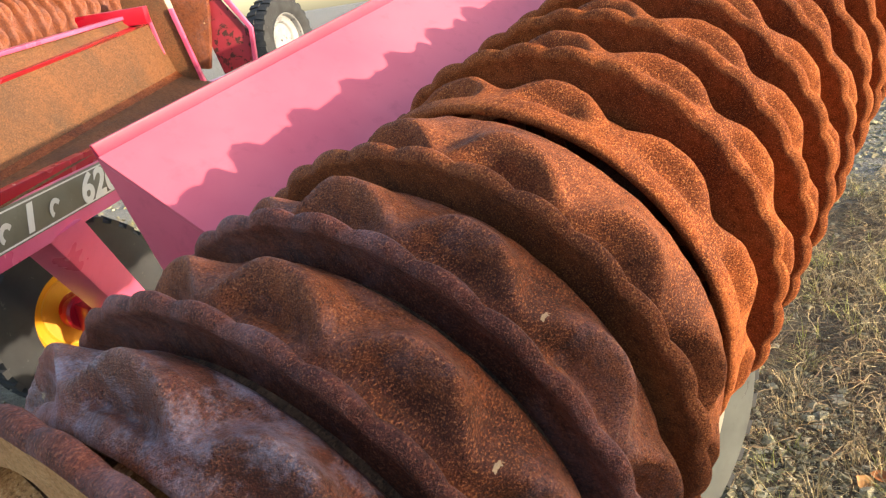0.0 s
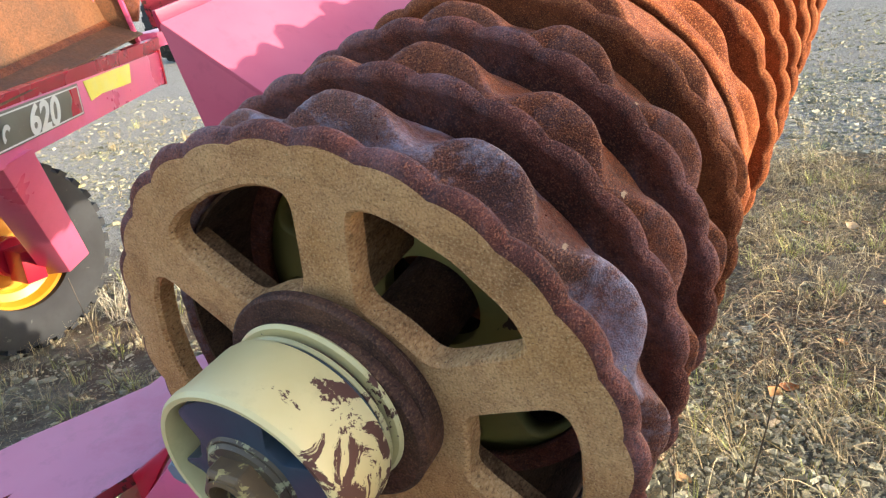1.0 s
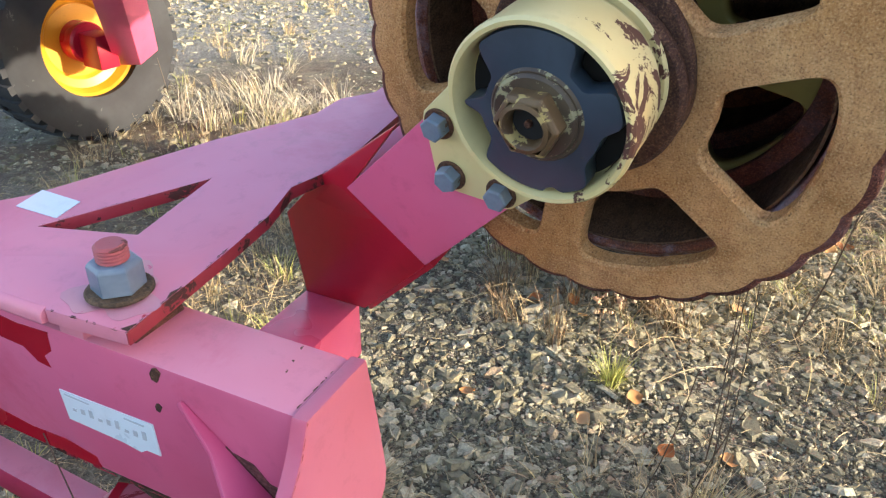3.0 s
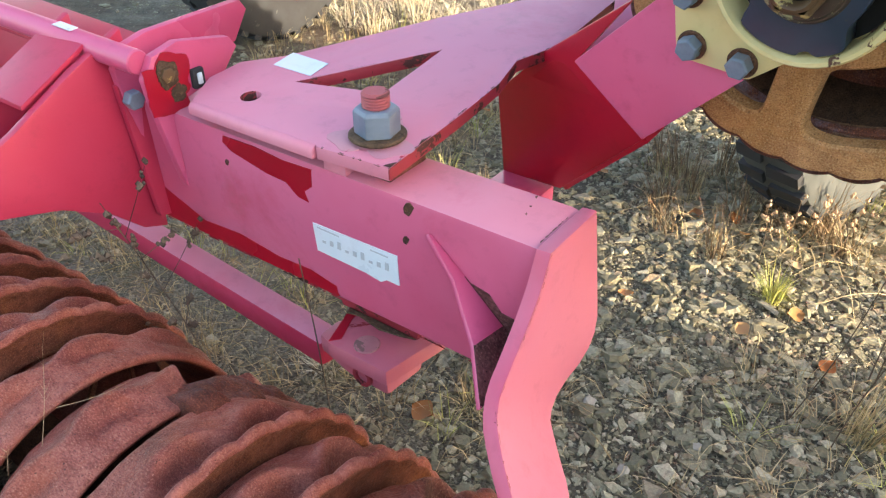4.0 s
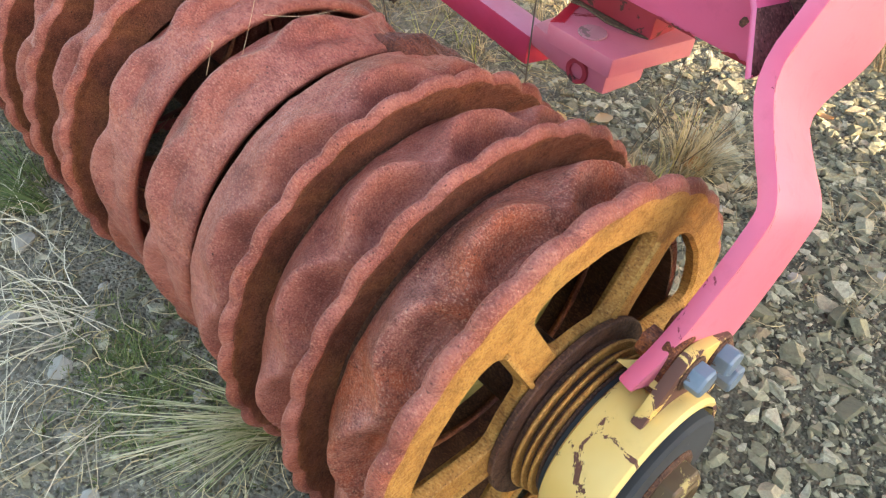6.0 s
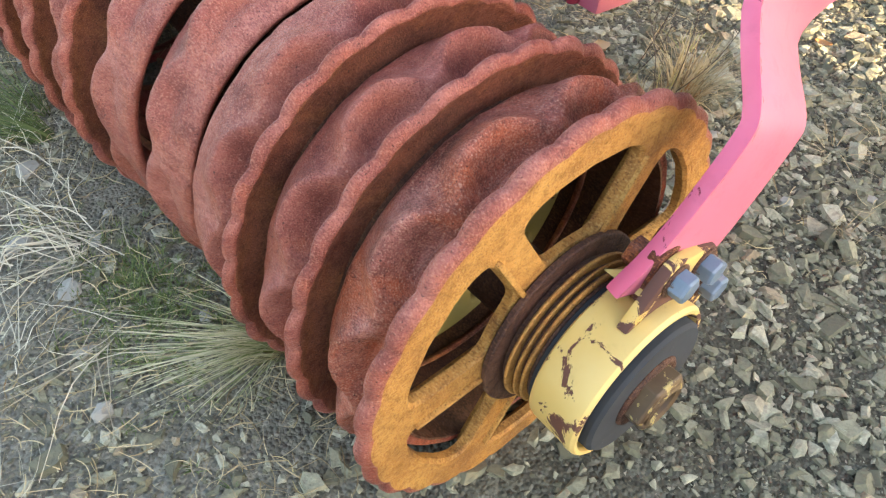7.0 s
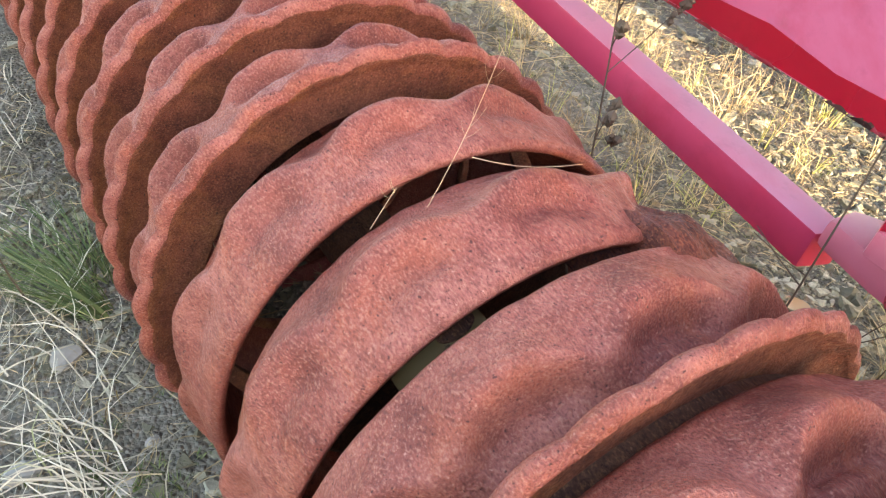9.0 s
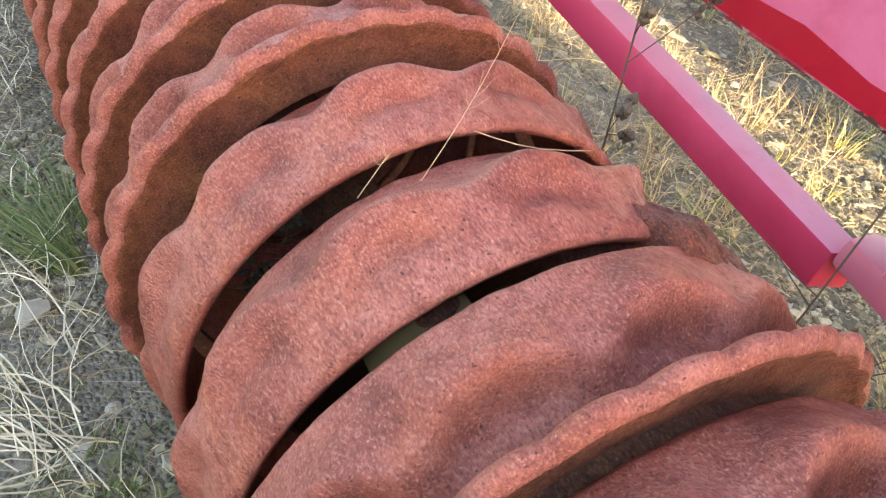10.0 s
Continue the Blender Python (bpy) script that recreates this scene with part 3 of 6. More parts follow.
    if flush:  # rusty bracket on which the arm is bolted, and a small fin
        part("bracket", prism([tuple(Vector(p) + Vector((0, 0.0135, 0)) + d * 0.007) for p in lug[1:-1]] + [tuple(d * 0.085 + w * 0.055 + Vector((0, -0.0985, 0))), tuple(d * 0.085 - w * 0.055 + Vector((0, -0.0985, 0)))], (0, 0.015, 0), 0.003), RUST_DARK, house, "dark rusty bracket under the arm", True, back)
        part("fin", prism([tuple(d * 0.092 + w * 0.062 + Vector((0, -0.100, 0))), tuple(d * 0.128 + w * 0.056 + Vector((0, -0.100, 0))), tuple(d * 0.092 + w * 0.062 + Vector((0, -0.05, 0)))], tuple(w * -0.010), 0.003), coat, house, "", True, back)
    for k, (x, z) in enumerate(bolts):
        at = back @ Matrix.Translation((x, 0, z))
        part("washer", disc(-0.1145, -0.1115, 0.0195, 28, 0.001), RUST_SHAFT, house, matrix=at)
        part("bolt", hexagon(0.027, 0.017, -0.114), BLUE_STEEL, house, "grey-blue hexagon bolt head", False, at @ pose(0, 0, 0, 0, 17 + 23 * k, 0))
        if flush:
            part("back_nut", hexagon(0.029, 0.020, -0.060), RUST_DARK, house, "rusty nut behind the arm", False, at)
        else:
            part("bolt_end", disc(-0.105, -0.070, 0.0085, 16, 0.001), BLUE_STEEL, house, "", True, at)


def build_gang_a():
    R, P, T = 0.2824, 0.1276, 0.021
    gang = thing("ring_roller", GANG_A, "raised gang of rusty wavy cast-iron roller rings on one shaft", "roller", "ring roller gangs")
    rim_dark = breaker_mesh("end_breaker_ring", R + 0.003, T, [RUST_RIM, RUST_TAN], 0.243)
    shaded_n = breaker_mesh("breaker_ring_shaded", R + 0.004, T, [RUST_RIM, RUST_RIM], 0.20, 0.011)
    rust_n = breaker_mesh("breaker_ring_orange", R + 0.004, T, [RUST_ORANGE, RUST_ORANGE], 0.20, 0.010)
    shaded_w = wave_mesh("wave_ring_shaded", R, P - T - 0.006, RUST_DARK, trench=0.038)
    near_w = wave_mesh("wave_ring_brown", R, P - T - 0.006, RUST_BROWN, trench=0.018)
    brown_n = breaker_mesh("breaker_ring_brown", R + 0.004, T, [RUST_BROWN, RUST_BROWN], 0.20, 0.010)
    worn_w = wave_mesh("wave_ring_sheen_end", R, P - T - 0.019, RUST_WORN_SHEEN, trench=0.038)
    rust_w = wave_mesh("wave_ring_orange", R, P - T - 0.006, RUST_ORANGE, True, 0.028, None, 0.10, 0.019, 0.20, 0.0, 0.058, 0.016)
    web = web_mesh("end_web", 0.2435, 0.040, 0.129, 0.2325, 0.054, 0.024, RUST_TAN, radians(20))
    ring_part(gang, rim_dark, "breaker_ring", -0.005, 6, "toothed end ring with a tan rusty face")
    ring_part(gang, web, "spoke_web", -0.005, 0, "tan rusty six-spoked cast web")
    web.set_sharp_from_angle(angle=radians(28))
    inner = web_mesh("inner_web", 0.222, 0.06, 0.090, 0.205, 0.062, 0.02, OLIVE, 0.0)
    for s, turn in ((0.165, 12),):
        ring_part(gang, inner, "inner_web", s, turn, "cream-painted cast web inside a ring")
    for k in range(SPOKES):  # ribs behind the spokes
        m = pose(0, 0, 0, 0, -(20 + 60 * k), 0)
        deep = 0.125 if k in (1, 4) else 0.05   # two of the ribs run far back
        rib = part("spoke_rib", box((0.105, 0.015, -0.009), (0.224, deep, 0.009), 0.003), RUST_RIB, gang, "", True, m)
        if deep < 0.1:
            continue
        cast = bmesh.new()   # raised marks cast on both sides of the rib
        for q in range(9):
            for side in (-1, 1):
                wide = 0.0028 + 0.0012 * ((q * 7) % 3)
                at = Matrix.Translation((0.128 + 0.0095 * q, 0.066, side * 0.0093)) @ Matrix.Diagonal((wide, 0.014, 0.0022, 1))
                bmesh.ops.create_cube(cast, size=1.0, matrix=at)
        part("raised_marks", cast, RUST_RIB, rib, "row of raised cast marks", False)
    turns = random.Random(4)
    s = -0.005
    for k in range(24):
        # same rust throughout; the nearest rings carry their shade as darker colour
        dark = k < 3
        if k:
            ring_part(gang, shaded_n if dark else brown_n if k == 3 else rust_n, "breaker_ring", s, turns.uniform(0, 12), "rusty toothed ring in a darker colour" if dark else "orange rusty toothed ring")
        ring_part(gang, worn_w if k == 0 else shaded_w if dark else near_w if k == 3 else rust_w, "wave_ring", s + T + (0.016 if k == 0 else 0.003), turns.uniform(0, 26), "rusty wavy ring, its shade put into a darker colour" if dark else "orange rusty wavy ring")
        s += P
        if k == 3:
            s += 0.013
            ring_part(gang, rust_w, "wave_ring", s + 0.004, turns.uniform(0, 26), "orange rusty wavy ring", 1.09)
            s += 0.1255
    # lining added inside the rings; the hollow's shade is put into its colour
    part("dark_lining", lathe([(0.036, 0.2235), (0.036, 0.2265), (0.46, 0.2265), (0.46, 0.06), (0.457, 0.06), (0.457, 0.2235)], 72), RUST_INSIDE_SHADE, gang, "dark lining that stands for the shade inside the end rings")
    part("shaft", disc(-0.02, 3.3, 0.045, 32, 0.004), RUST_SHAFT, gang, "rusty steel shaft")
    part("hub_collar", disc(-0.040, 0.0, 0.100, 72, 0.005, 0.03), RUST_SHAFT, gang, "broad dark rusty collar on the web", True, Matrix.Translation((0.008, 0, 0.018)))
    bearing(gang, CREAM, ((-0.142, -0.060), (-0.133, -0.127), (-0.0665, -0.134)), "cream-painted bearing housing with rust chips", OLD_NUT, "hexagon nut with flaking cream paint", CREAM, False,
            Matrix.Translation((0.004, -0.018, 0.035)) @ Matrix.Scale(0.93, 4), 0.025)
    return gang


def build_gang_b():
    R, P, T = 0.2598, 0.122, 0.021
    gang = thing("ring_roller", GANG_B, "gang of brick-red rusty wavy roller rings standing on the gravel", "roller", "ring roller gangs")
    rim = breaker_mesh("end_breaker_ring_yellow", R + 0.010, T, [RUST_RED, YELLOW_WEB], 0.227)
    red_n = breaker_mesh("breaker_ring_red", R + 0.006, T, [RUST_RED, RUST_FACE], 0.20, 0.0125)
    red_w = wave_mesh("wave_ring_red", R, P - T - 0.006, RUST_RED, swing=0.13, scoop=0.022, rise=0.24, trench=0.036)
    first_w = wave_mesh("wave_ring_red_first", R, P - T - 0.006, RUST_FIRST, swing=0.13, scoop=0.022, rise=0.24, trench=0.036)
    last_w = wave_mesh("wave_ring_red_last", R, P - T - 0.006, RUST_RED, swing=0.11, scoop=0.014, rise=0.18, trench=0.017)
    far_w = wave_mesh("wave_ring_red_far", R, P - T - 0.006, RUST_RED, True, 0.028, swing=0.09, rise=0.16)
    worn_w = wave_mesh("wave_ring_worn", R, P - T - 0.006, RUST_RED, True, 0.032, None, 0.07, 0.009, 0.10, 0.0, 0.044, 0.021)
    broken_w = wave_mesh("wave_ring_broken", R, P - T - 0.006, RUST_RED, True, 0.032, (30, 66), 0.07, 0.009, 0.10, 0.0, 0.036, 0.023)
    web = web_mesh("end_web_yellow", 0.2275, 0.040, 0.112, 0.2175, 0.042, 0.014, YELLOW_WEB, 0.0)
    ring_part(gang, rim, "breaker_ring", 0.004, 3, "toothed end ring with a yellow painted face")
    ring_part(gang, web, "spoke_web", 0.004, 0, "yellow painted six-spoked cast web")
    web.set_sharp_from_angle(angle=radians(28))
    inner = web_mesh("inner_web_yellow", 0.208, 0.075, 0.105, 0.19, 0.055, 0.02, OLIVE, 0.0)
    for s, turn in ((0.17, 25),):
        ring_part(gang, inner, "inner_web", s, turn, "dull yellow cast web inside a ring")
    for k in range(SPOKES):
        part("spoke_rib", box((0.10, 0.014, -0.005), (0.218, 0.030, 0.005), 0.003), YELLOW_WEB, gang, "", True, pose(0, 0, 0, 0, -60 * k, 0))
        part("spoke_bead", box((0.108, -0.001, 0.012), (0.205, 0.008, 0.019), 0.003), YELLOW_WEB, gang, "", True, pose(0, 0, 0, 0, -60 * k, 0))
    turns = random.Random(9)
    plan = []
    s = 0.004
    for k in range(3):
        plan += [("n", s, 1.0), ("qwl"[k], s + T + 0.003, 1.0)]
        s += P
    plan += [("x", 0.385, 1.305), ("v", 0.523, 1.325)]
    s = 0.662
    for k in range(20):
        plan += [("n", s, 1.0), ("f", s + T + 0.003, 1.0)]
        s += P
    for kind, at, stretch in plan[1:]:
        if kind == "n":
            ring_part(gang, red_n, "breaker_ring", at, turns.uniform(0, 12), "brick-red rusty toothed ring")
        else:
            mesh = {"q": first_w, "w": red_w, "l": last_w, "v": worn_w, "x": broken_w, "f": far_w}[kind]
            ring_part(gang, mesh, "wave_ring", at, 0 if kind == "x" else turns.uniform(0, 30), "brick-red rusty wavy ring with a piece broken off" if kind == "x" else "brick-red rusty wavy ring", stretch)
    # inside the break and the two open gaps: a dark inner ring, a yellow hub and a lodged stone
    bm = bmesh.new()   # a lumpy broken piece in the gap of the fourth ring
    loops = []
    for q in range(49):
        a = radians(24 + 52 * q / 48)
        loop = []
        for y, rad in [(0.345, 0.17)] + [(0.345 + 0.0115 * p, 0.256 - 0.014 * (abs(p - 4) / 4) ** 2.2 - 0.0012 * p) for p in range(11)] + [(0.46, 0.17)]:
            lump = 0.0 if rad < 0.2 else 0.010 * noise.noise(Vector((math.cos(a) * 9, y * 30, math.sin(a) * 9))) + 0.004 * noise.noise(Vector((math.cos(a) * 30, y * 90, math.sin(a) * 30)))
            loop.append(bm.verts.new(((rad + lump) * math.cos(a), y, (rad + lump) * math.sin(a))))
        loops.append(loop)
    for p, q in zip(loops, loops[1:]):
        for k in range(len(p)):
            bm.faces.new((p[k], p[(k + 1) % len(p)], q[(k + 1) % len(p)], q[k]))
    bm.faces.new(loops[0])
    bm.faces.new(loops[-1])
    bmesh.ops.recalc_face_normals(bm, faces=bm.faces)
    part("inner_ring", bm, RUST_RIM, gang, "dark lumpy piece of an inner ring in the break")
    # cast spoke end of an inner ring, seen in the gap; a dark oval stands for the shade in its recess
    bm = bmesh.new()
    loops = []
    for k in range(13):
        t = k / 12
        a = radians(112 + 25 * t)
        r = 0.186 + 0.013 * math.sin(math.pi * min(1.0, 0.12 + t * 0.8))
        loops.append([bm.verts.new((q * math.cos(a), y, q * math.sin(a))) for q, y in ((0.15, 0.387), (r - 0.004, 0.387), (r, 0.392), (r + 0.002, 0.403), (r, 0.414), (r - 0.004, 0.419), (0.15, 0.419))])
    for p, q in zip(loops, loops[1:]):
        for k in range(len(p)):
            bm.faces.new((p[k], p[(k + 1) % len(p)], q[(k + 1) % len(p)], q[k]))
    bm.faces.new(loops[0])
    bm.faces.new(loops[-1])
    bmesh.ops.recalc_face_normals(bm, faces=bm.faces)
    spoke_end = part("spoke_end", bm, CAST_OLIVE, gang, "dull olive cast spoke end of an inner ring")
    oval = bmesh.new()
    bmesh.ops.create_icosphere(oval, subdivisions=3, radius=1.0)
    for vert in oval.verts:
        vert.co = Vector((vert.co.x * 0.017, vert.co.y * 0.010, vert.co.z * 0.004))
    part("oval", oval, RUST_SHAFT, spoke_end, "dark oval standing for the shade of a recess", True, pose(0.199 * math.cos(radians(119)), 0.403, 0.199 * math.sin(radians(119)), 0, -29, 0))
    part("inner_hub", disc(0.43, 0.45, 0.12, 56, 0.01), OLIVE, gang, "dull yellow inner hub")
    part("inner_hub", disc(0.52, 0.55, 0.165, 40, 0.01), RUST_SHAFT, gang)
    # added lining, dark so the hollow behind the web reads as shade
    part("dark_lining", lathe([(0.028, 0.2035), (0.028, 0.2065), (0.36, 0.2065), (0.36, 0.06), (0.357, 0.06), (0.357, 0.2035)], 72), RUST_SHAFT, gang, "dark lining that stands for the shade inside the end rings")
    part("shaft", disc(-0.02, 3.0, 0.045, 32, 0.004), RUST_SHAFT, gang, "rusty steel shaft")
    bearing(gang, YELLOW, ((0.108, 0.070), (0.078, 0.118), (0.028, 0.130)), "yellow bearing housing with chipped paint", OLD_NUT, "brown rusty hexagon nut with flakes of paint", YELLOW_WEB, True, Matrix(), 0.017)
    return gang


build_gang_a()
build_gang_b()

# ---- the frame over the grounded gang: coordinates (back, along, up) ----


def holed_plate(outer, holes, thick, width=0.002):
    """A level plate with openings; outer and holes are lists of points on its top."""
    bm = bmesh.new()
    for loop in (outer, *holes):
        vs = [bm.verts.new(p) for p in loop]
        for i in range(len(vs)):
            bm.edges.new((vs[i], vs[(i + 1) % len(vs)]))
    bmesh.ops.triangle_fill(bm, use_beauty=True, use_dissolve=True, edges=bm.edges[:])
    got = bmesh.ops.extrude_face_region(bm, geom=bm.faces[:])
    bmesh.ops.translate(bm, vec=(0, 0, -thick), verts=[g for g in got["geom"] if isinstance(g, bmesh.types.BMVert)])
    bmesh.ops.recalc_face_normals(bm, faces=bm.faces)
    if width:
        bevel(bm, width, 2, 40)
    return bm


def rod(a, b, r, count=24, ease=0.002):
    """A round bar between two points, as a bmesh."""
    a, b = Vector(a), Vector(b)
    bm = disc(0, (b - a).length, r, count, min(ease, r * 0.4))
    q = Vector((0, 1, 0)).rotation_difference(b - a).to_matrix().to_4x4()
    bmesh.ops.transform(bm, matrix=Matrix.Translation(a) @ q, verts=bm.verts)
    return bm


def yoke_z(v):
    return 0.784 + 0.10 * (v - 0.29)


def circle(cx, cy, r, n=20):
    return [(cx + r * math.cos(2 * math.pi * k / n), cy + r * math.sin(2 * math.pi * k / n)) for k in range(n)]


beam = thing("roller_frame", FRAME_B, "faded pink steel frame with box beam, yoke plate and arm", "machine frame")
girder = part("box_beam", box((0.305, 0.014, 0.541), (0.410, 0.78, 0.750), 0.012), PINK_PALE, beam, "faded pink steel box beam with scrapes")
girder.data.materials.append(BEAM_SHADE)
# faces not turned up take the deeper pink, their shade put into colour
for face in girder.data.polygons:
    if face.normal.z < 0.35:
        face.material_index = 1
# bare red patches where the pink has been scraped off the beam's face
part("scrape", prism([(0.3045, 0.519, 0.742), (0.3045, 0.457, 0.743), (0.3045, 0.401, 0.739), (0.3045, 0.350, 0.741), (0.3045, 0.352, 0.715), (0.3045, 0.367, 0.703), (0.3045, 0.361, 0.688), (0.3045, 0.381, 0.690),
                      (0.3045, 0.401, 0.706), (0.3045, 0.437, 0.708), (0.3045, 0.478, 0.716), (0.3045, 0.507, 0.722), (0.3045, 0.522, 0.732)], (0.002, 0, 0), 0.0), RED, beam, "bright red scraped patch")
part("scrape", prism([(0.3045, 0.725, 0.546), (0.3045, 0.622, 0.546), (0.3045, 0.468, 0.546), (0.3045, 0.323, 0.546), (0.3045, 0.325, 0.563), (0.3045, 0.375, 0.572), (0.3045, 0.437, 0.569), (0.3045, 0.519, 0.578), (0.3045, 0.601, 0.572), (0.3045, 0.684, 0.60), (0.3045, 0.725, 0.62)], (0.002, 0, 0), 0.0), RED, beam, "bright red scraped edge")
for u, z, r in ((0.192, 0.737, 0.009), (0.197, 0.691, 0.006), (0.33, 0.62, 0.004), (0.52, 0.70, 0.005), (0.09, 0.585, 0.006)):
    part("chip", prism([(0.3044, u + r * (0.8 + 0.3 * math.sin(5 * k)) * math.cos(k), z + r * (0.8 + 0.3 * math.cos(7 * k)) * math.sin(k)) for k in (0, 0.9, 1.8, 2.7, 3.6, 4.5, 5.4)], (0.002, 0, 0), 0.0), RUST_SHAFT, beam)
# paper label with lines of print
label = part("label", prism([(0.3038, 0.358, 0.658), (0.3038, 0.212, 0.661), (0.3038, 0.210, 0.615), (0.3038, 0.231, 0.615), (0.3038, 0.241, 0.608), (0.3038, 0.268, 0.612), (0.3038, 0.354, 0.614)], (0.0015, 0, 0), 0.0), WHITE_LABEL, beam, "weathered white paper label")
for k in range(9):
    u = 0.342 - 0.0137 * k
    part("print_bar", prism([(0.3030, u, 0.632), (0.3030, u - 0.006, 0.632), (0.3030, u - 0.0065, 0.636 + 0.004 * (k % 3)), (0.3030, u - 0.0005, 0.636 + 0.004 * (k % 3))], (0.001, 0, 0), 0.0), INK, label)
for u0, u1 in ((0.350, 0.31), (0.256, 0.226)):
    part("print_bar", prism([(0.3030, u0, 0.655), (0.3030, u1, 0.6545), (0.3030, u1, 0.6525), (0.3030, u0, 0.653)], (0.001, 0, 0), 0.0), INK, label)

# end plate and the cranked arm that runs down to the bearing, as one bent strip
arm_rows = [((0.303, -0.002, 0.752), (0.410, -0.003, 0.752)), ((0.285, -0.002, 0.708), (0.416, -0.012, 0.660)), ((0.245, -0.002, 0.657), (0.412, -0.026, 0.563)), ((0.198, -0.003, 0.609), (0.310, -0.012, 0.526)),
            ((0.165, -0.036, 0.576), (0.272, -0.048, 0.508)), ((0.130, -0.080, 0.541), (0.224, -0.095, 0.496)), ((0.112, -0.087, 0.519), (0.205, -0.099, 0.476)),
            ((0.032, -0.086, 0.420), (0.125, -0.105, 0.400)), ((-0.012, -0.079, 0.378), (0.092, -0.100, 0.350))]


def strip(rows, thick):
    bm = bmesh.new()
    grid = []
    for i, (p, q) in enumerate(rows):
        p, q = Vector(p), Vector(q)
        before, after = rows[max(i - 1, 0)], rows[min(i + 1, len(rows) - 1)]
        run = (Vector(after[0]) + Vector(after[1]) - Vector(before[0]) - Vector(before[1])).normalized()
        n = run.cross(q - p).normalized()
        if n.y < 0:
            n = -n
        grid.append([bm.verts.new(x) for x in (p, q, q + n * thick, p + n * thick)])
    for a, b in zip(grid, grid[1:]):
        for k in range(4):
            bm.faces.new((a[k], a[(k + 1) % 4], b[(k + 1) % 4], b[k]))
    bm.faces.new(grid[0])
    bm.faces.new(grid[-1])
    bmesh.ops.recalc_face_normals(bm, faces=bm.faces)
    bevel(bm, 0.003, 2, 50)
    return bm


bent = arm_rows
for _ in range(2):   # ease the bends
    eased = [bent[0]]
    for a, b in zip(bent, bent[1:]):
        eased += [tuple(tuple(Vector(p).lerp(Vector(q), t)) for p, q in zip(a, b)) for t in (0.25, 0.75)]
    bent = eased + [bent[-1]]
arm = part("cranked_arm", strip(bent, 0.019), ARM_FACE, beam, "pink cranked arm plate with chipped edges")
arm.data.materials.append(ARM_EDGE)
for face in arm.data.polygons:
    if face.normal.x < -0.35 and face.normal.y > -0.75:
        face.material_index = 1
part("gusset", strip([((0.3005, 0.160, 0.718), (0.3055, 0.158, 0.716)), ((0.286, 0.112, 0.678), (0.3055, 0.108, 0.674)), ((0.248, 0.058, 0.632), (0.3055, 0.052, 0.625)), ((0.203, 0.018, 0.590), (0.3055, 0.010, 0.580))], 0.008), PINK, beam, "pink triangular gusset with dirt caked on it")
gusset = [o for o in beam.children if o.name.startswith("gusset")][0]
gusset.data.materials.append(POCKET)
for face in gusset.data.polygons:
    if face.normal.z > 0.25 and face.normal.x > -0.5 and face.area > 2e-5 and face.center.z < 0.650:
        face.material_index = 1

part("dirt", prism([(0.3042, 0.100, 0.667), (0.3042, 0.052, 0.625), (0.3042, 0.010, 0.582), (0.3042, 0.004, 0.600), (0.3042, 0.026, 0.622), (0.3042, 0.034, 0.640), (0.3042, 0.056, 0.642), (0.3042, 0.074, 0.662)], (0.002, 0, 0), 0.0), POCKET, beam, "dried brown dirt in the pocket")

# yoke plate lying on the beam, with its slot and hole
outer = [(0.300, 0.566), (0.300, 0.330), (0.296, 0.328), (0.303, 0.216), (0.45, 0.2145), (0.545, 0.217), (0.615, 0.232), (0.692, 0.203), (0.878, 0.206), (1.011, 0.283), (0.934, 0.288), (0.89, 0.328), (0.828, 0.334), (0.77, 0.371), (0.693, 0.424), (0.537, 0.51), (0.466, 0.551), (0.42, 0.597), (0.36, 0.60)]
slot = [(0.413, 0.474), (0.593, 0.350), (0.447, 0.342)]
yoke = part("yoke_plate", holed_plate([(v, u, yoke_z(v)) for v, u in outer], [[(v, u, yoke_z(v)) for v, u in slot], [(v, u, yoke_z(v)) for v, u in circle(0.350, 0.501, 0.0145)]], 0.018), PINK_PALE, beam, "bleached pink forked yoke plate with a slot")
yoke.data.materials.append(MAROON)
# side faces turned along -y or +x take the darker red
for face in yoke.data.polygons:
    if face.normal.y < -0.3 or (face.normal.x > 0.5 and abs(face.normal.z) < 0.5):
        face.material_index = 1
part("nose", prism([(0.3005, 0.330, yoke_z(0.3005)), (0.296, 0.330, 0.7841), (0.2925, 0.330, 0.7818), (0.2902, 0.330, 0.7778), (0.290, 0.330, 0.768), (0.3005, 0.330, 0.766)], (0, 0.234, 0), 0.0015), PINK_PALE, beam, "rounded front edge of the yoke plate")
part("packing_block", box((0.3055, 0.290, 0.749), (0.40, 0.3275, 0.7665), 0.002), PINK_PALE, beam, "pink block under the yoke finger")
part("dust_patch", prism([(v, u, yoke_z(v) + 0.0004) for v, u in [(0.350 + (0.050 + 0.012 * math.sin(3 * a + 1) + 0.006 * math.sin(7 * a)) * math.cos(a) * 0.9, 0.276 + (0.050 + 0.012 * math.sin(3 * a + 1) + 0.006 * math.sin(7 * a)) * math.sin(a)) for a in [2 * math.pi * q / 40 for q in range(40)]]], (0, 0, 0.0005), 0.0), DUST, yoke, "pale dried dust round the nut")
# dark spacer; its colour stands for the shade in the hole and gap
part("spacer", box((0.325, 0.235, 0.749), (0.40, 0.58, 0.757), 0.002), RUST_SHAFT, beam)
for pts in ([(0.3045, 0.2175), (0.3040, 0.226), (0.317, 0.2170)], [(0.36, 0.2165), (0.372, 0.221), (0.384, 0.2162)]):
    part("chip", prism([(v, u, yoke_z(v) + 0.0004) for v, u in pts], (0, 0, 0.0006), 0.0), RUST_SHAFT, yoke)
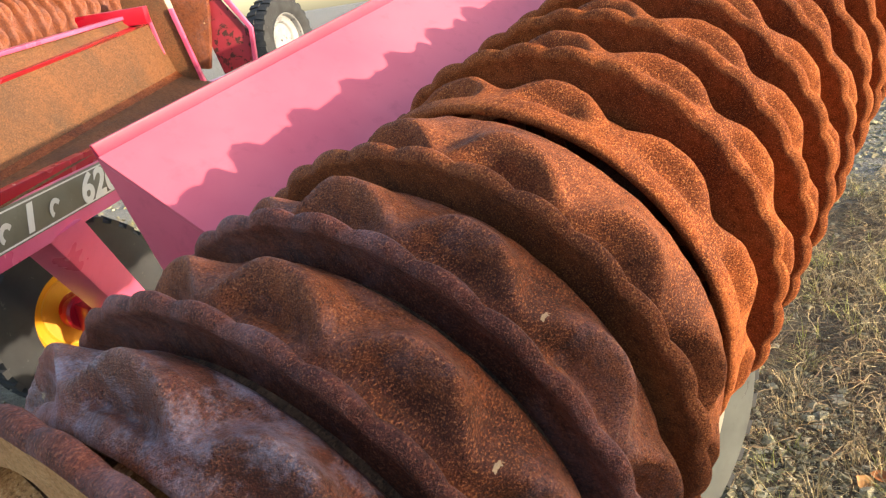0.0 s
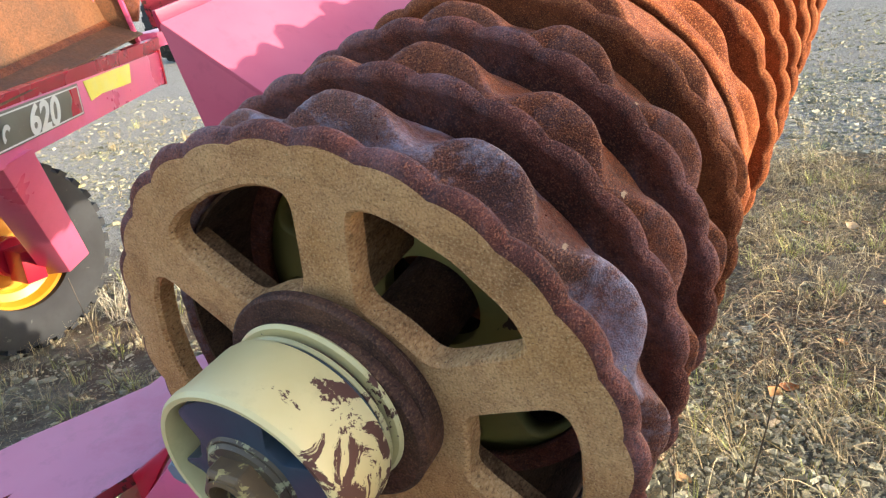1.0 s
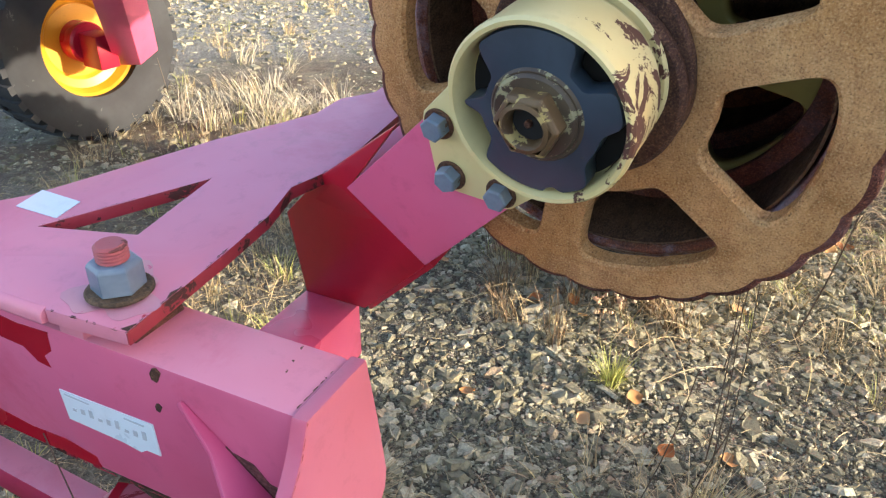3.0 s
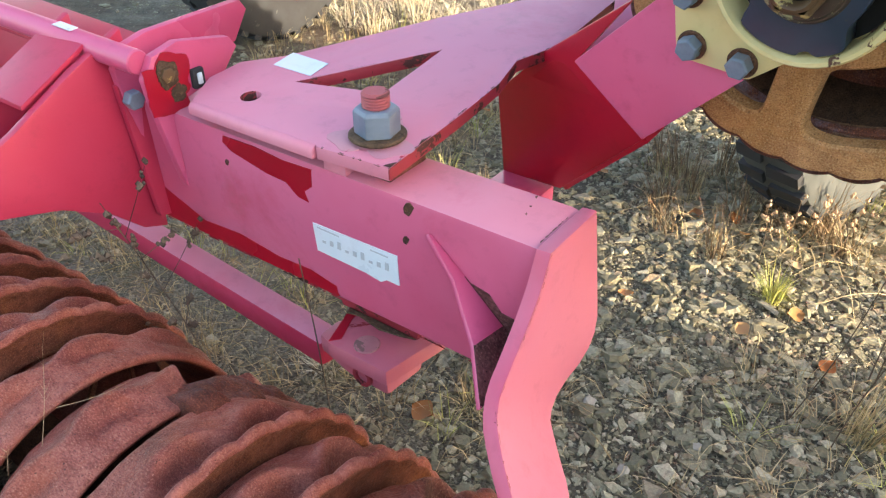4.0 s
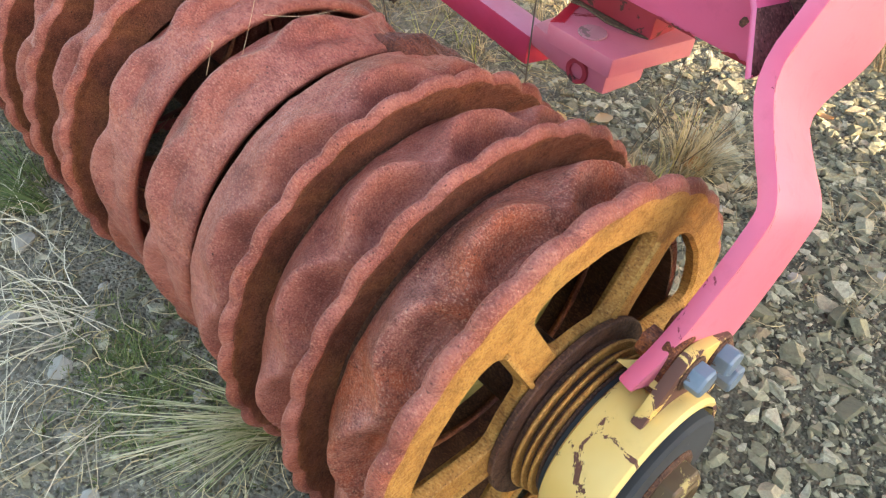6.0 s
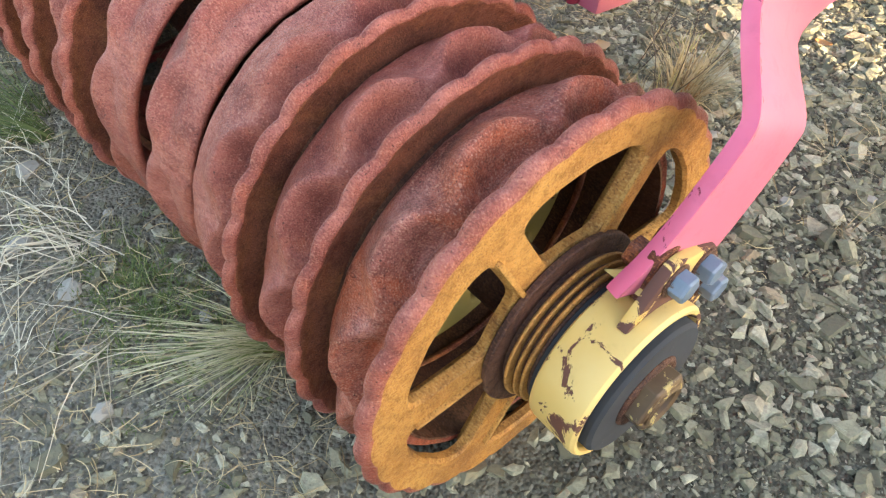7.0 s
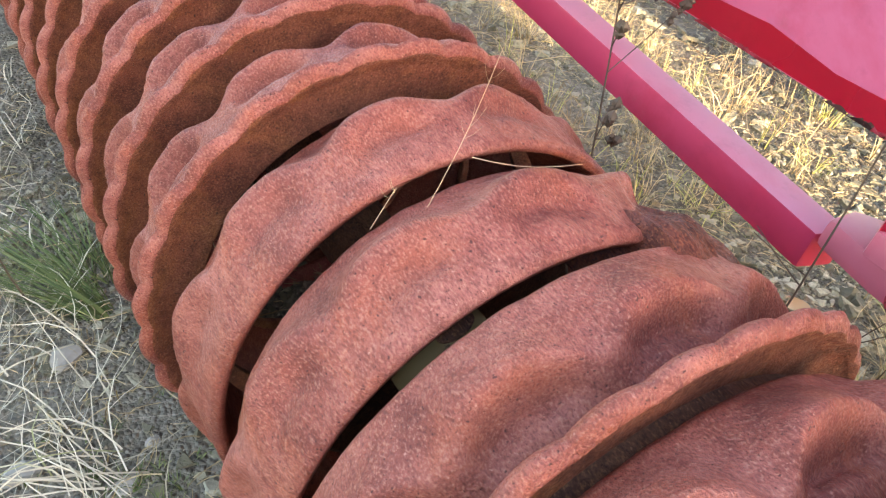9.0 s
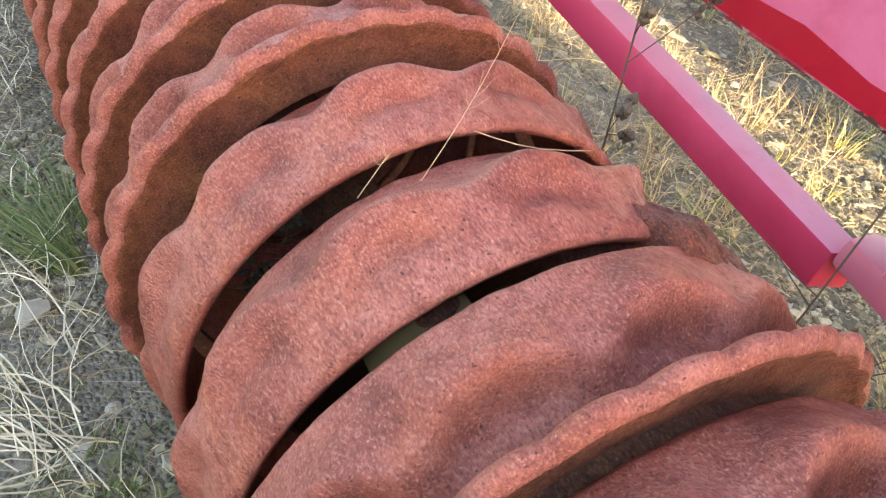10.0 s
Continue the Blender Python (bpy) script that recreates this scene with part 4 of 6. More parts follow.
part("label", prism([(v, u, yoke_z(v) + 0.0005) for v, u in ((0.435, 0.542), (0.479, 0.544), (0.476, 0.470), (0.434, 0.467))], (0, 0, 0.001), 0.0), WHITE_LABEL, beam, "blank pale square label")
# big bolt through the yoke
bolt = part("big_nut", hexagon(0.051, 0.034, 0.0), BLUE_STEEL, beam, "large grey-blue hexagon nut", False, Matrix.Translation((0.352, 0.274, 0.798)) @ pose(0, 0, 0, -90, 0, 12))
part("washer", disc(0.0, 0.006, 0.037, 40, 0.002), DIRT, beam, "rusty washer with dried grease", True, Matrix.Translation((0.352, 0.274, 0.7915)) @ pose(0, 0, 0, 90, 0, 0))
part("bolt_thread", lathe([(z, 0.0165 + 0.0014 * (i % 2)) for i, z in enumerate([0.0 + 0.0019 * k for k in range(12)])] + [(0.024, 0.0145), (0.024, 0.0005), (0.0, 0.0005)], 28), PINK_DUST, beam, "pink-dusted threaded bolt end", True, Matrix.Translation((0.352, 0.274, 0.828)) @ pose(0, 0, 0, 90, 0, 0))


def edge_wear(name, parent, a, b, sides, count, size, seed, material=None):
    """Chips along a worn edge from a to b: small ragged flakes on the faces that meet there. sides: (inward, outward normal) of each face."""
    rng = random.Random(seed)
    a, b = Vector(a), Vector(b)
    run = (b - a).normalized()
    bm = bmesh.new()
    for _ in range(count):
        at = a.lerp(b, rng.random())
        for into, out in sides:
            into, out = Vector(into), Vector(out)
            long, deep = size * rng.uniform(0.4, 2.6), size * rng.uniform(0.25, 1.0)
            pts = []
            for q, (s, d) in enumerate(((-1, -0.1), (-0.5, 0.6), (-0.1, 0.9), (0.3, 0.55), (0.6, 0.8), (1, -0.1))):
                pts.append(bm.verts.new(at + run * (long * s * rng.uniform(0.7, 1.2)) + into * (deep * d * rng.uniform(0.5, 1.3)) + out * 0.0006))
            bm.faces.new(pts)
    return tagged(part(name, bm, material or RUST_SHAFT, parent, "", False), kind="stuff")


edge_wear("edge_wear", beam, (0.302, 0.217, 0.7854), (0.297, 0.326, 0.7849), (((1, 0, 0.1), (0, 0, 1)), ((0, 0, -1), (-1, 0, 0))), 7, 0.0022, 41)
edge_wear("edge_wear", beam, (0.303, 0.2160, 0.7855), (0.545, 0.2170, 0.8097), (((0, 1, 0), (0, 0, 1)), ((0, 0, -1), (0, -1, 0))), 22, 0.0024, 42)
edge_wear("edge_wear", beam, (0.615, 0.232, 0.8167), (0.692, 0.203, 0.8244), (((0, 1, 0), (0, 0, 1)),), 8, 0.0026, 43)
edge_wear("edge_wear", beam, (0.413, 0.474, 0.7965), (0.593, 0.350, 0.8145), (((-0.5, 0.8, 0), (0, 0, 1)),), 14, 0.003, 44)
edge_wear("edge_wear", beam, (0.311, 0.018, 0.7505), (0.405, 0.018, 0.7505), (((0, 1, 0), (0, 0, 1)),), 9, 0.0026, 45)
edge_wear("edge_wear", beam, (0.305, 0.05, 0.543), (0.305, 0.70, 0.543), (((0, 0, 1), (-1, 0, 0)),), 46, 0.006, 46, MAROON)
for (p, q), (r, s) in zip(arm_rows, arm_rows[1:]):
    edge_wear("edge_wear", beam, p, r, (((0.8, 0, -0.3), (-0.2, -1, 0.1)),), 6, 0.0026, int(1000 * p[2]), MAROON)
for z, u in ((0.764, 0.30), (0.748, 0.26), (0.755, 0.05)):
    edge_wear("edge_wear", beam, (0.315, u, 0.7505), (0.40, u + 0.02, 0.7505), (((0, 1, 0), (0, 0, 1)),), 3, 0.0035, int(u * 1000))

part("foot_bar", box((0.411, 0.222, 0.450), (0.752, 0.326, 0.553), 0.006), PINK, beam, "pink cross bar under the bracket")
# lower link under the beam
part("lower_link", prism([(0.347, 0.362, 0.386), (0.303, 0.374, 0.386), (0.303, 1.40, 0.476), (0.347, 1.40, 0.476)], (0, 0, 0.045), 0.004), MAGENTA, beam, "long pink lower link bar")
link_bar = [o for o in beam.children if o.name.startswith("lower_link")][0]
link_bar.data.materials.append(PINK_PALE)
# sky light on the top and darker sides are painted by face direction
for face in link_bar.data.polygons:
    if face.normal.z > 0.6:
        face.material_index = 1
tip = part("link_tip", prism([(0.268, 0.211, 0.462), (0.405, 0.185, 0.462), (0.405, 0.335, 0.462), (0.352, 0.345, 0.462), (0.268, 0.318, 0.462)], (0, 0, 0.027), 0.003), PINK_DUSTY, beam, "pink link end plate with a bolt mark")
part("link_tip", prism([(0.282, 0.222, 0.425), (0.355, 0.215, 0.425), (0.388, 0.30, 0.425), (0.347, 0.372, 0.420), (0.303, 0.372, 0.420), (0.284, 0.300, 0.425)], (0, 0, 0.033), 0.008), PINK_DUSTY, beam)
part("link_block", box((0.345, 0.215, 0.488), (0.400, 0.36, 0.545), 0.004), MAROON, beam, "dark red grimy block under the beam")
part("dirt", prism([(0.344, 0.216, 0.4893), (0.336, 0.240, 0.4893), (0.330, 0.275, 0.4893), (0.337, 0.318, 0.4893), (0.331, 0.338, 0.4893), (0.344, 0.342, 0.4893)], (0, 0, 0.003), 0.001), DIRT, tip, "dirt caked on the link end")
part("eye", lathe([(0.0, 0.011), (0.0, 0.017), (0.004, 0.018), (0.004, 0.011)], 28), MAROON, tip, "dark rim of the pin hole", True, Matrix.Translation((0.279, 0.268, 0.440)) @ pose(0, 0, 0, 0, 0, -90))
part("bolt_mark", disc(0, 0.003, 0.019, 28, 0.001), DULL_MARK, beam, "dull worn bolt mark", True, Matrix.Translation((0.296, 0.268, 0.4885)) @ pose(0, 0, 0, 90, 0, 0))
part("scrape", prism([(0.270, 0.3175, 0.4895), (0.350, 0.3435, 0.4895), (0.352, 0.325, 0.4895), (0.325, 0.322, 0.4895), (0.285, 0.306, 0.4895)], (0, 0, 0.001), 0.0), RED, tip)

# pivot lugs, rod and side plate at the beam's inner end


def lug_plate(u, tall, reach):
    pts = [(0.262, u, 0.765), (0.256, u, 0.815), (0.275, u, 0.845), (0.32, u, 0.855), (reach, u, 0.868 + tall), (reach + 0.012, u, 0.850 + tall), (reach - 0.02, u, 0.800 + tall * 0.5), (0.36, u, 0.778), (0.296, u, 0.765), (0.294, u, 0.62), (0.286, u, 0.64)]
    return prism(pts, (0, 0.016, 0), 0.003)


INNER = Matrix.Translation((0.016, 0.040, -0.008))   # where the pivot end sits on the beam
part("pivot_lug", lug_plate(0.585, -0.032, 0.412), PINK, beam, "pink pivot lug with a red scraped eye", matrix=INNER)
part("pivot_lug", lug_plate(0.655, -0.010, 0.500), PINK, beam, matrix=INNER)


def blob(u, cv, cz, r, seed, thick):
    """A ragged patch of paint or mud on an upright face."""
    pts = []
    for q in range(36):
        a = 2 * math.pi * q / 36
        k = r * (1 + 0.45 * noise.noise(Vector((1.6 * math.cos(a), 1.6 * math.sin(a), seed))) + 0.2 * noise.noise(Vector((5 * math.cos(a), 5 * math.sin(a), seed))))
        pts.append((cv + k * math.cos(a), u, cz + k * math.sin(a)))
    return prism(pts, (0, thick, 0), 0.0)


part("bare_eye", blob(0.5838, 0.290, 0.800, 0.044, 3.3, 0.0015), RED, beam, "bright red scraped eye of the lug", matrix=INNER)
part("mud", blob(0.5815, 0.292, 0.815, 0.019, 8.1, 0.0035), DIRT, beam, "dried mud on the pin", matrix=INNER)
part("mud", blob(0.5825, 0.306, 0.785, 0.012, 2.7, 0.0025), DIRT, beam, matrix=INNER)
part("eye_pin", hexagon(0.020, 0.006, 0.004), OLD_NUT, beam, "", False, INNER @ Matrix.Translation((0.290, 0.578, 0.815)))
part("small_bolt", hexagon(0.026, 0.016, 0.0), BLUE_STEEL, beam, "small grey bolt head", False, INNER @ Matrix.Translation((0.262, 0.640, 0.775)))
part("clip", box((0.336, 0.573, 0.787), (0.344, 0.584, 0.804), 0.002), WHITE_LABEL, beam, matrix=INNER)
part("clip", box((0.330, 0.576, 0.780), (0.350, 0.586, 0.810), 0.003), TYRE, beam, "black rubber pad", matrix=INNER)
part("flange", prism([(0.256, 0.660, 0.790), (0.292, 0.655, 0.790), (0.292, 0.650, 0.560), (0.270, 0.650, 0.565)], (0, 0.014, 0), 0.003), MAGENTA, beam, matrix=INNER)
part("side_plate", prism([(0.292, 0.672, 0.865), (0.205, 0.672, 0.828), (0.10, 0.672, 0.772), (0.03, 0.672, 0.742), (0.0, 0.672, 0.744), (-0.028, 0.672, 0.728), (-0.036, 0.672, 0.704), (-0.022, 0.672, 0.682), (0.06, 0.672, 0.660), (0.13, 0.672, 0.638), (0.20, 0.672, 0.596), (0.25, 0.672, 0.545), (0.292, 0.672, 0.528)], (0, 0.016, 0), 0.004), MAGENTA, beam, "pink side plate reaching over the rings", matrix=INNER)
part("side_plate", prism([(0.292, 0.80, 0.865), (0.10, 0.80, 0.772), (0.0, 0.80, 0.744), (-0.036, 0.80, 0.704), (0.06, 0.80, 0.660), (0.20, 0.80, 0.596), (0.292, 0.80, 0.528)], (0, 0.016, 0), 0.004), MAGENTA, beam, matrix=INNER)
part("stiffener", prism([(0.24, 0.690, 0.845), (0.13, 0.690, 0.79), (0.13, 0.798, 0.79), (0.24, 0.798, 0.845)], (0, 0, 0.008), 0.002), MAGENTA, beam, matrix=INNER)
part("arm_bolt", hexagon(0.048, 0.022, 0.0), BLUE_STEEL, beam, "large grey bolt head", False, INNER @ Matrix.Translation((-0.004, 0.670, 0.710)) @ pose(0, 0, 0, 0, 10, 0))
part("drag_arm", prism([(0.03, 0.690, 0.690), (0.03, 0.690, 0.735), (-0.02, 0.690, 0.750), (-0.40, 0.690, 0.745), (-0.40, 0.690, 0.665), (-0.02, 0.690, 0.672)], (0, 0.018, 0), 0.004), MAGENTA, beam, "pink drag arm on the side plate's bolt", matrix=INNER)
part("push_rod", rod((0.262, 0.60, 0.838), (0.215, 1.35, 0.880), 0.018), PINK, beam, "pink hydraulic rod with small labels", matrix=INNER)
part("label", prism([(0.2590, 0.725, 0.8634), (0.2450, 0.725, 0.8625), (0.2430, 0.765, 0.8650), (0.2570, 0.765, 0.8658)], (0, 0, 0.0012), 0.0), WHITE_LABEL, beam, "small pale label on the rod", matrix=INNER)
part("channel", prism([(0.30, 0.745, 0.78), (0.42, 0.745, 0.78), (0.42, 1.5, 0.80), (0.30, 1.5, 0.80)], (0, 0, 0.008), 0.002), MAGENTA, beam, "dirty pink channel behind the plates", matrix=INNER)
part("channel", prism([(0.30, 0.745, 0.78), (0.30, 1.5, 0.80), (0.30, 1.5, 0.66), (0.30, 0.745, 0.64)], (0.008, 0, 0), 0.002), MAGENTA, beam, matrix=INNER)

# ---- plates that carry the raised gang: coordinates (right, along, up) of that gang ----
wing = thing("wing_bracket", GANG_A, "pink and dark red steel bracket holding the raised bearing", "machine frame")
part("wing_plate", prism([(-0.298, -0.083, -0.162), (-0.189, -0.083, -0.253), (-0.058, -0.090, -0.118), (-0.147, -0.088, -0.018)], (0, 0.012, 0), 0.002), PINK, wing, "pink bracket plate under the bearing bolts")
part("cheek_plate", prism([(-0.298, -0.079, -0.164), (-0.189, -0.079, -0.255), (-0.381, -0.017, -0.468), (-0.503, -0.024, -0.474), (-0.497, -0.023, -0.303), (-0.38, -0.040, -0.190), (-0.227, -0.050, -0.071)], (0, 0.012, 0), 0.002), RED, wing, "dark red glossy plate")
part("edge_plate", prism([(-0.189, -0.074, -0.255), (-0.381, -0.010, -0.468), (-0.381, 0.07, -0.468), (-0.189, 0.03, -0.255)], (0.006, 0, -0.006), 0.001), RED, wing)
part("neck", box((-0.50, -0.012, -0.46), (-0.39, 0.9, -0.30), 0.006), PINK, wing)

shield = thing("shield_plate", GANG_A, "long faded pink sloping shield plate beside the raised rings", "machine frame")
part("sloped_plate", prism([(-0.529, 0.384, 0.262), (-0.330, 0.408, 0.095), (-0.330, 3.4, 0.095), (-0.529, 3.4, 0.262)], (0.005, 0, 0.008), 0.002), SALMON, shield, "sun-bleached pink sheet")
part("lip", prism([(-0.543, 0.391, 0.253), (-0.536, 0.385, 0.287), (-0.528, 0.385, 0.287), (-0.530, 0.391, 0.259)], (0, 3.0, 0), 0.002), MAGENTA, shield)
part("end_cheek", prism([(-0.529, 0.384, 0.264), (-0.330, 0.408, 0.097), (-0.330, 0.41, -0.16), (-0.500, 0.39, -0.10)], (0, 0.008, 0), 0.001), SALMON, shield)
part("stay", box((-0.46, 0.60, -0.30), (-0.41, 3.3, 0.10), 0.004), RED, shield)

# ---- the far section with its tray, nameplate and wheel ----
far = thing("far_section", pose(0, 0, 0), "far section of the roller with a rusty tray and nameplate", "machine frame")
part("front_bar", box((-1.16, 0.78, 0.932), (-1.06, 4.16, 1.103), 0.008), PINK, far, "pink front bar with a red upper edge")
part("edge_strip", prism([(-1.063, 0.78, 1.100), (-1.056, 0.78, 1.122), (-1.056, 4.17, 1.172), (-1.063, 4.17, 1.103)], (-0.03, 0, 0.004), 0.002), RED, far)
part("tray_floor", prism([(-1.06, 1.2, 1.052), (-1.20, 1.2, 1.048), (-1.20, 3.90, 1.262), (-1.06, 3.90, 1.207)], (0, 0, 0.008), 0.001), RUST_TRAY, far, "rusty worn tray floor")
part("tray_ledge", prism([(-1.20, 1.2, 1.048), (-1.225, 1.2, 1.062), (-1.225, 3.90, 1.290), (-1.20, 3.90, 1.262)], (0, 0, 0.008), 0.001), RUST_BROWN, far)
part("tray_back", prism([(-1.225, 1.2, 1.062), (-1.30, 1.2, 1.290), (-1.30, 3.90, 1.549), (-1.225, 3.90, 1.290)], (-0.010, 0, 0), 0.001), RUST_TRAY, far, "rusty tray back wall")
part("tray_lip", prism([(-1.30, 1.2, 1.283), (-1.288, 1.2, 1.298), (-1.288, 3.90, 1.557), (-1.30, 3.90, 1.542)], (-0.02, 0, 0.006), 0.001), RED, far)
part("top_wall", prism([(-1.30, 1.2, 1.295), (-1.335, 1.2, 1.395), (-1.335, 3.90, 1.590), (-1.30, 3.90, 1.552)], (-0.01, 0, 0), 0.001), RUST_TRAY, far)
part("top_rail", prism([(-1.325, 1.2, 1.395), (-1.325, 3.95, 1.598), (-1.375, 3.95, 1.598), (-1.375, 1.2, 1.395)], (0, 0, 0.016), 0.003), PINK, far)
part("end_wall", prism([(-1.09, 3.89, 1.15), (-1.19, 3.89, 1.60), (-1.22, 3.89, 1.72), (-1.42, 3.89, 1.72), (-1.42, 3.89, 1.20), (-1.26, 3.89, 1.24)], (0, 0.014, 0), 0.002), RUST_TRAY, far, "rusty end wall of the tray")
part("end_edge", prism([(-1.09, 3.875, 1.14), (-1.185, 3.875, 1.60), (-1.165, 3.875, 1.60), (-1.07, 3.875, 1.14)], (0, 0.03, 0), 0.003), PINK, far, "pink edge of the tray's end")
part("end_edge", prism([(-1.30, 3.86, 1.58), (-1.25, 3.86, 1.27), (-1.235, 3.86, 1.27), (-1.285, 3.86, 1.58)], (0, 0.02, 0), 0.003), PINK, far)
part("casting", prism([(-1.30, 4.2, 1.72), (-1.27, 4.2, 1.55), (-1.25, 4.2, 1.28), (-1.16, 4.2, 1.26), (-1.12, 4.2, 1.42), (-1.09, 4.2, 1.58), (-1.08, 4.2, 1.72)], (0, 0.05, 0), 0.012), RUST_DARK, far, "rusty casting behind the tray's end")
part("bracket", prism([(-1.07, 4.25, 1.72), (-1.02, 4.25, 1.60), (-0.91, 4.25, 1.43), (-0.93, 4.25, 1.27), (-1.10, 4.25, 1.22), (-1.14, 4.25, 1.40)], (0, 0.012, 0), 0.002), MAROON, far, "dark red bracket on the outrigger")
part("bracket_edge", prism([(-1.04, 4.23, 1.66), (-0.905, 4.23, 1.44), (-0.92, 4.23, 1.27), (-0.90, 4.23, 1.27), (-0.885, 4.23, 1.445), (-1.02, 4.23, 1.68)], (0, 0.04, 0), 0.003), PINK, far)
part("outrigger", box((-1.20, 4.165, 1.12), (-1.06, 4.9, 1.20), 0.006), PINK, far, "pink outrigger arm")
# nameplate: pale border and lettering on a dark face; the maker's word is drawn as plain slanted strokes
sign = part("nameplate", box((-1.0605, 1.1, 0.978), (-1.056, 2.86, 1.097), 0.001), SIGN_BACK, far, "dark nameplate with pale border and print")
for z in (0.985, 1.087):
    part("border", box((-1.0565, 1.11, z - 0.0025), (-1.0552, 2.85, z + 0.0025), 0.0), SIGN_PALE, sign)
part("border", box((-1.0565, 2.845, 0.985), (-1.0552, 2.852, 1.087), 0.0), SIGN_PALE, sign)
for k in range(8):   # the maker's word: a row of plain slanted rings and strokes
    y0 = 1.22 + 0.135 * k
    if k in (2, 3, 6):
        part("print_bar", prism([(-1.0562, y0, 0.994), (-1.0562, y0 + 0.032, 0.994), (-1.0562, y0 + 0.062, 1.078), (-1.0562, y0 + 0.030, 1.078)], (0.0012, 0, 0), 0.0), SIGN_PALE, sign)
    else:
        oval = lathe([(0.0, 0.016), (0.0, 0.033), (0.0012, 0.033), (0.0012, 0.016)], 24, "z")
        part("print_ring", oval, SIGN_PALE, sign, "", False, Matrix.Translation((-1.0562, y0 + 0.035, 1.025)) @ pose(0, 0, 0, 90, 0, 90) @ Matrix(((1.25, 0.25, 0, 0), (0, 0.95, 0, 0), (0, 0, 1, 0), (0, 0, 0, 1))))
part("scrape", prism([(-1.0564, 2.735, 0.988), (-1.0564, 2.842, 0.988), (-1.0564, 2.842, 1.084), (-1.0564, 2.765, 1.084), (-1.0564, 2.775, 1.05), (-1.0564, 2.745, 1.02)], (0.0006, 0, 0), 0.0), RED, sign, "red patch where the plate is scratched")
tx = bpy.data.curves.new("number", "FONT")
tx.body, tx.size, tx.extrude, tx.shear, tx.offset = "620", 0.15, 0.0008, 0.25, 0.004
txo = new("number", tx)
deps = bpy.context.evaluated_depsgraph_get()
num = bpy.data.meshes.new_from_object(txo.evaluated_get(deps))
bpy.data.objects.remove(txo)
num.materials.clear()
link("number", num, SIGN_PALE, sign, "pale slanted number", False, pose(-1.0552, 2.36, 0.990, 90, 0, 90) @ Matrix.Diagonal((1.18, 0.88, 1, 1)))
part("sticker", prism([(-1.059, 2.93, 1.095), (-1.059, 3.56, 1.098), (-1.059, 3.52, 1.012), (-1.059, 3.10, 1.022), (-1.059, 2.97, 1.012)], (0.002, 0, 0), 0.0), YELLOW_LABEL, far, "torn yellow sticker")
part("bar_band", box((-1.165, 4.10, 0.926), (-1.053, 4.13, 1.112), 0.003), RED, far)
# wheel leg
leg = prism([(-1.17, 2.12, 0.94), (-1.062, 2.12, 0.94), (-1.31, 2.93, 0.31), (-1.42, 2.93, 0.31)], (0.03, 0.17, 0.02), 0.006)
part("wheel_leg", leg, PINK, far, "pink wheel leg")


def build_tyre(parent, R, half, bead, blocks, depth, material, label, matrix=None, tread=None):
    """A tyre about y: rounded body with tread blocks that share one mesh for each side."""
    body = part("tyre", lathe([(-half * 0.80, bead), (-half * 0.98, bead + (R - bead) * 0.28), (-half, bead + (R - bead) * 0.6), (-half * 0.90, R - 0.022), (-half * 0.66, R - 0.006), (0, R), (half * 0.66, R - 0.006),
                               (half * 0.90, R - 0.022), (half, bead + (R - bead) * 0.6), (half * 0.98, bead + (R - bead) * 0.28), (half * 0.80, bead)], 72), material, parent, label, True, matrix)
    step = 2 * math.pi / blocks
    for side in (-1, 1):
        bm = bmesh.new()
        pts = []
        for y, da in ((0.08, 0.0), (0.98, 0.16), (0.98, 0.66), (0.08, 0.5)):
            for r in (R - 0.012 - 0.02 * (y > 0.5), R + depth - 0.012 * (y > 0.5)):
                pts.append(bm.verts.new((r * math.cos(da * step), side * y * half * 0.92, r * math.sin(da * step))))
        for q in ((1, 3, 5, 7), (0, 1, 3, 2), (2, 3, 5, 4), (4, 5, 7, 6), (6, 7, 1, 0), (0, 2, 4, 6)):
            bm.faces.new([pts[x] for x in q])
        bmesh.ops.recalc_face_normals(bm, faces=bm.faces)
        me = bpy.data.meshes.new("tread_block")
        bm.to_mesh(me)
        bm.free()
        for i in range(blocks):
            link("tread_block", me, tread or material, body, "", False, pose(0, 0, 0, 0, math.degrees(step * (i + (0.5 if side > 0 else 0.0))), 0))
    return body


def rim_mesh(r, half):
    return lathe([(-half, r), (-half - 0.008, r + 0.012), (-half - 0.012, r + 0.006), (-half + 0.004, r - 0.014), (-half * 0.5, r - 0.03), (-half * 0.35, r * 0.72), (-half * 0.15, r * 0.66), (-half * 0.2, 0.07), (-half * 0.1, 0.03), (half * 0.8, 0.03), (half, r)], 64)


WHEEL_1 = basis((-1.57, 2.95, 0.415), Vector((0.60, 0.80, 0)), Vector((-0.80, 0.60, 0)), Vector((0, 0, 1)))
tyre = build_tyre(far, 0.410, 0.150, 0.225, 34, 0.012, TYRE, "black tyre with worn grey sidewall", WHEEL_1)
part("rim", rim_mesh(0.228, 0.085), RIM_YELLOW, tyre, "yellow wheel rim")
part("hub", disc(-0.10, 0.02, 0.085, 40, 0.01), RED, tyre, "red wheel hub")
part("axle_block", box((-0.045, -0.22, -0.09), (0.045, -0.09, 0.05), 0.008), RED, tyre)
part("axle_bolt", hexagon(0.06, 0.024, -0.218), PINK, tyre, "pink painted bolt head", False, Matrix.Translation((0.19, 0.03, -0.03)))

# rings behind the tray
GANG_C = basis((-1.82, 1.2, 1.42), Vector((1, 0, 0)), Vector((0, 0.9976, 0.07)), Vector((0, -0.07, 0.9976)))
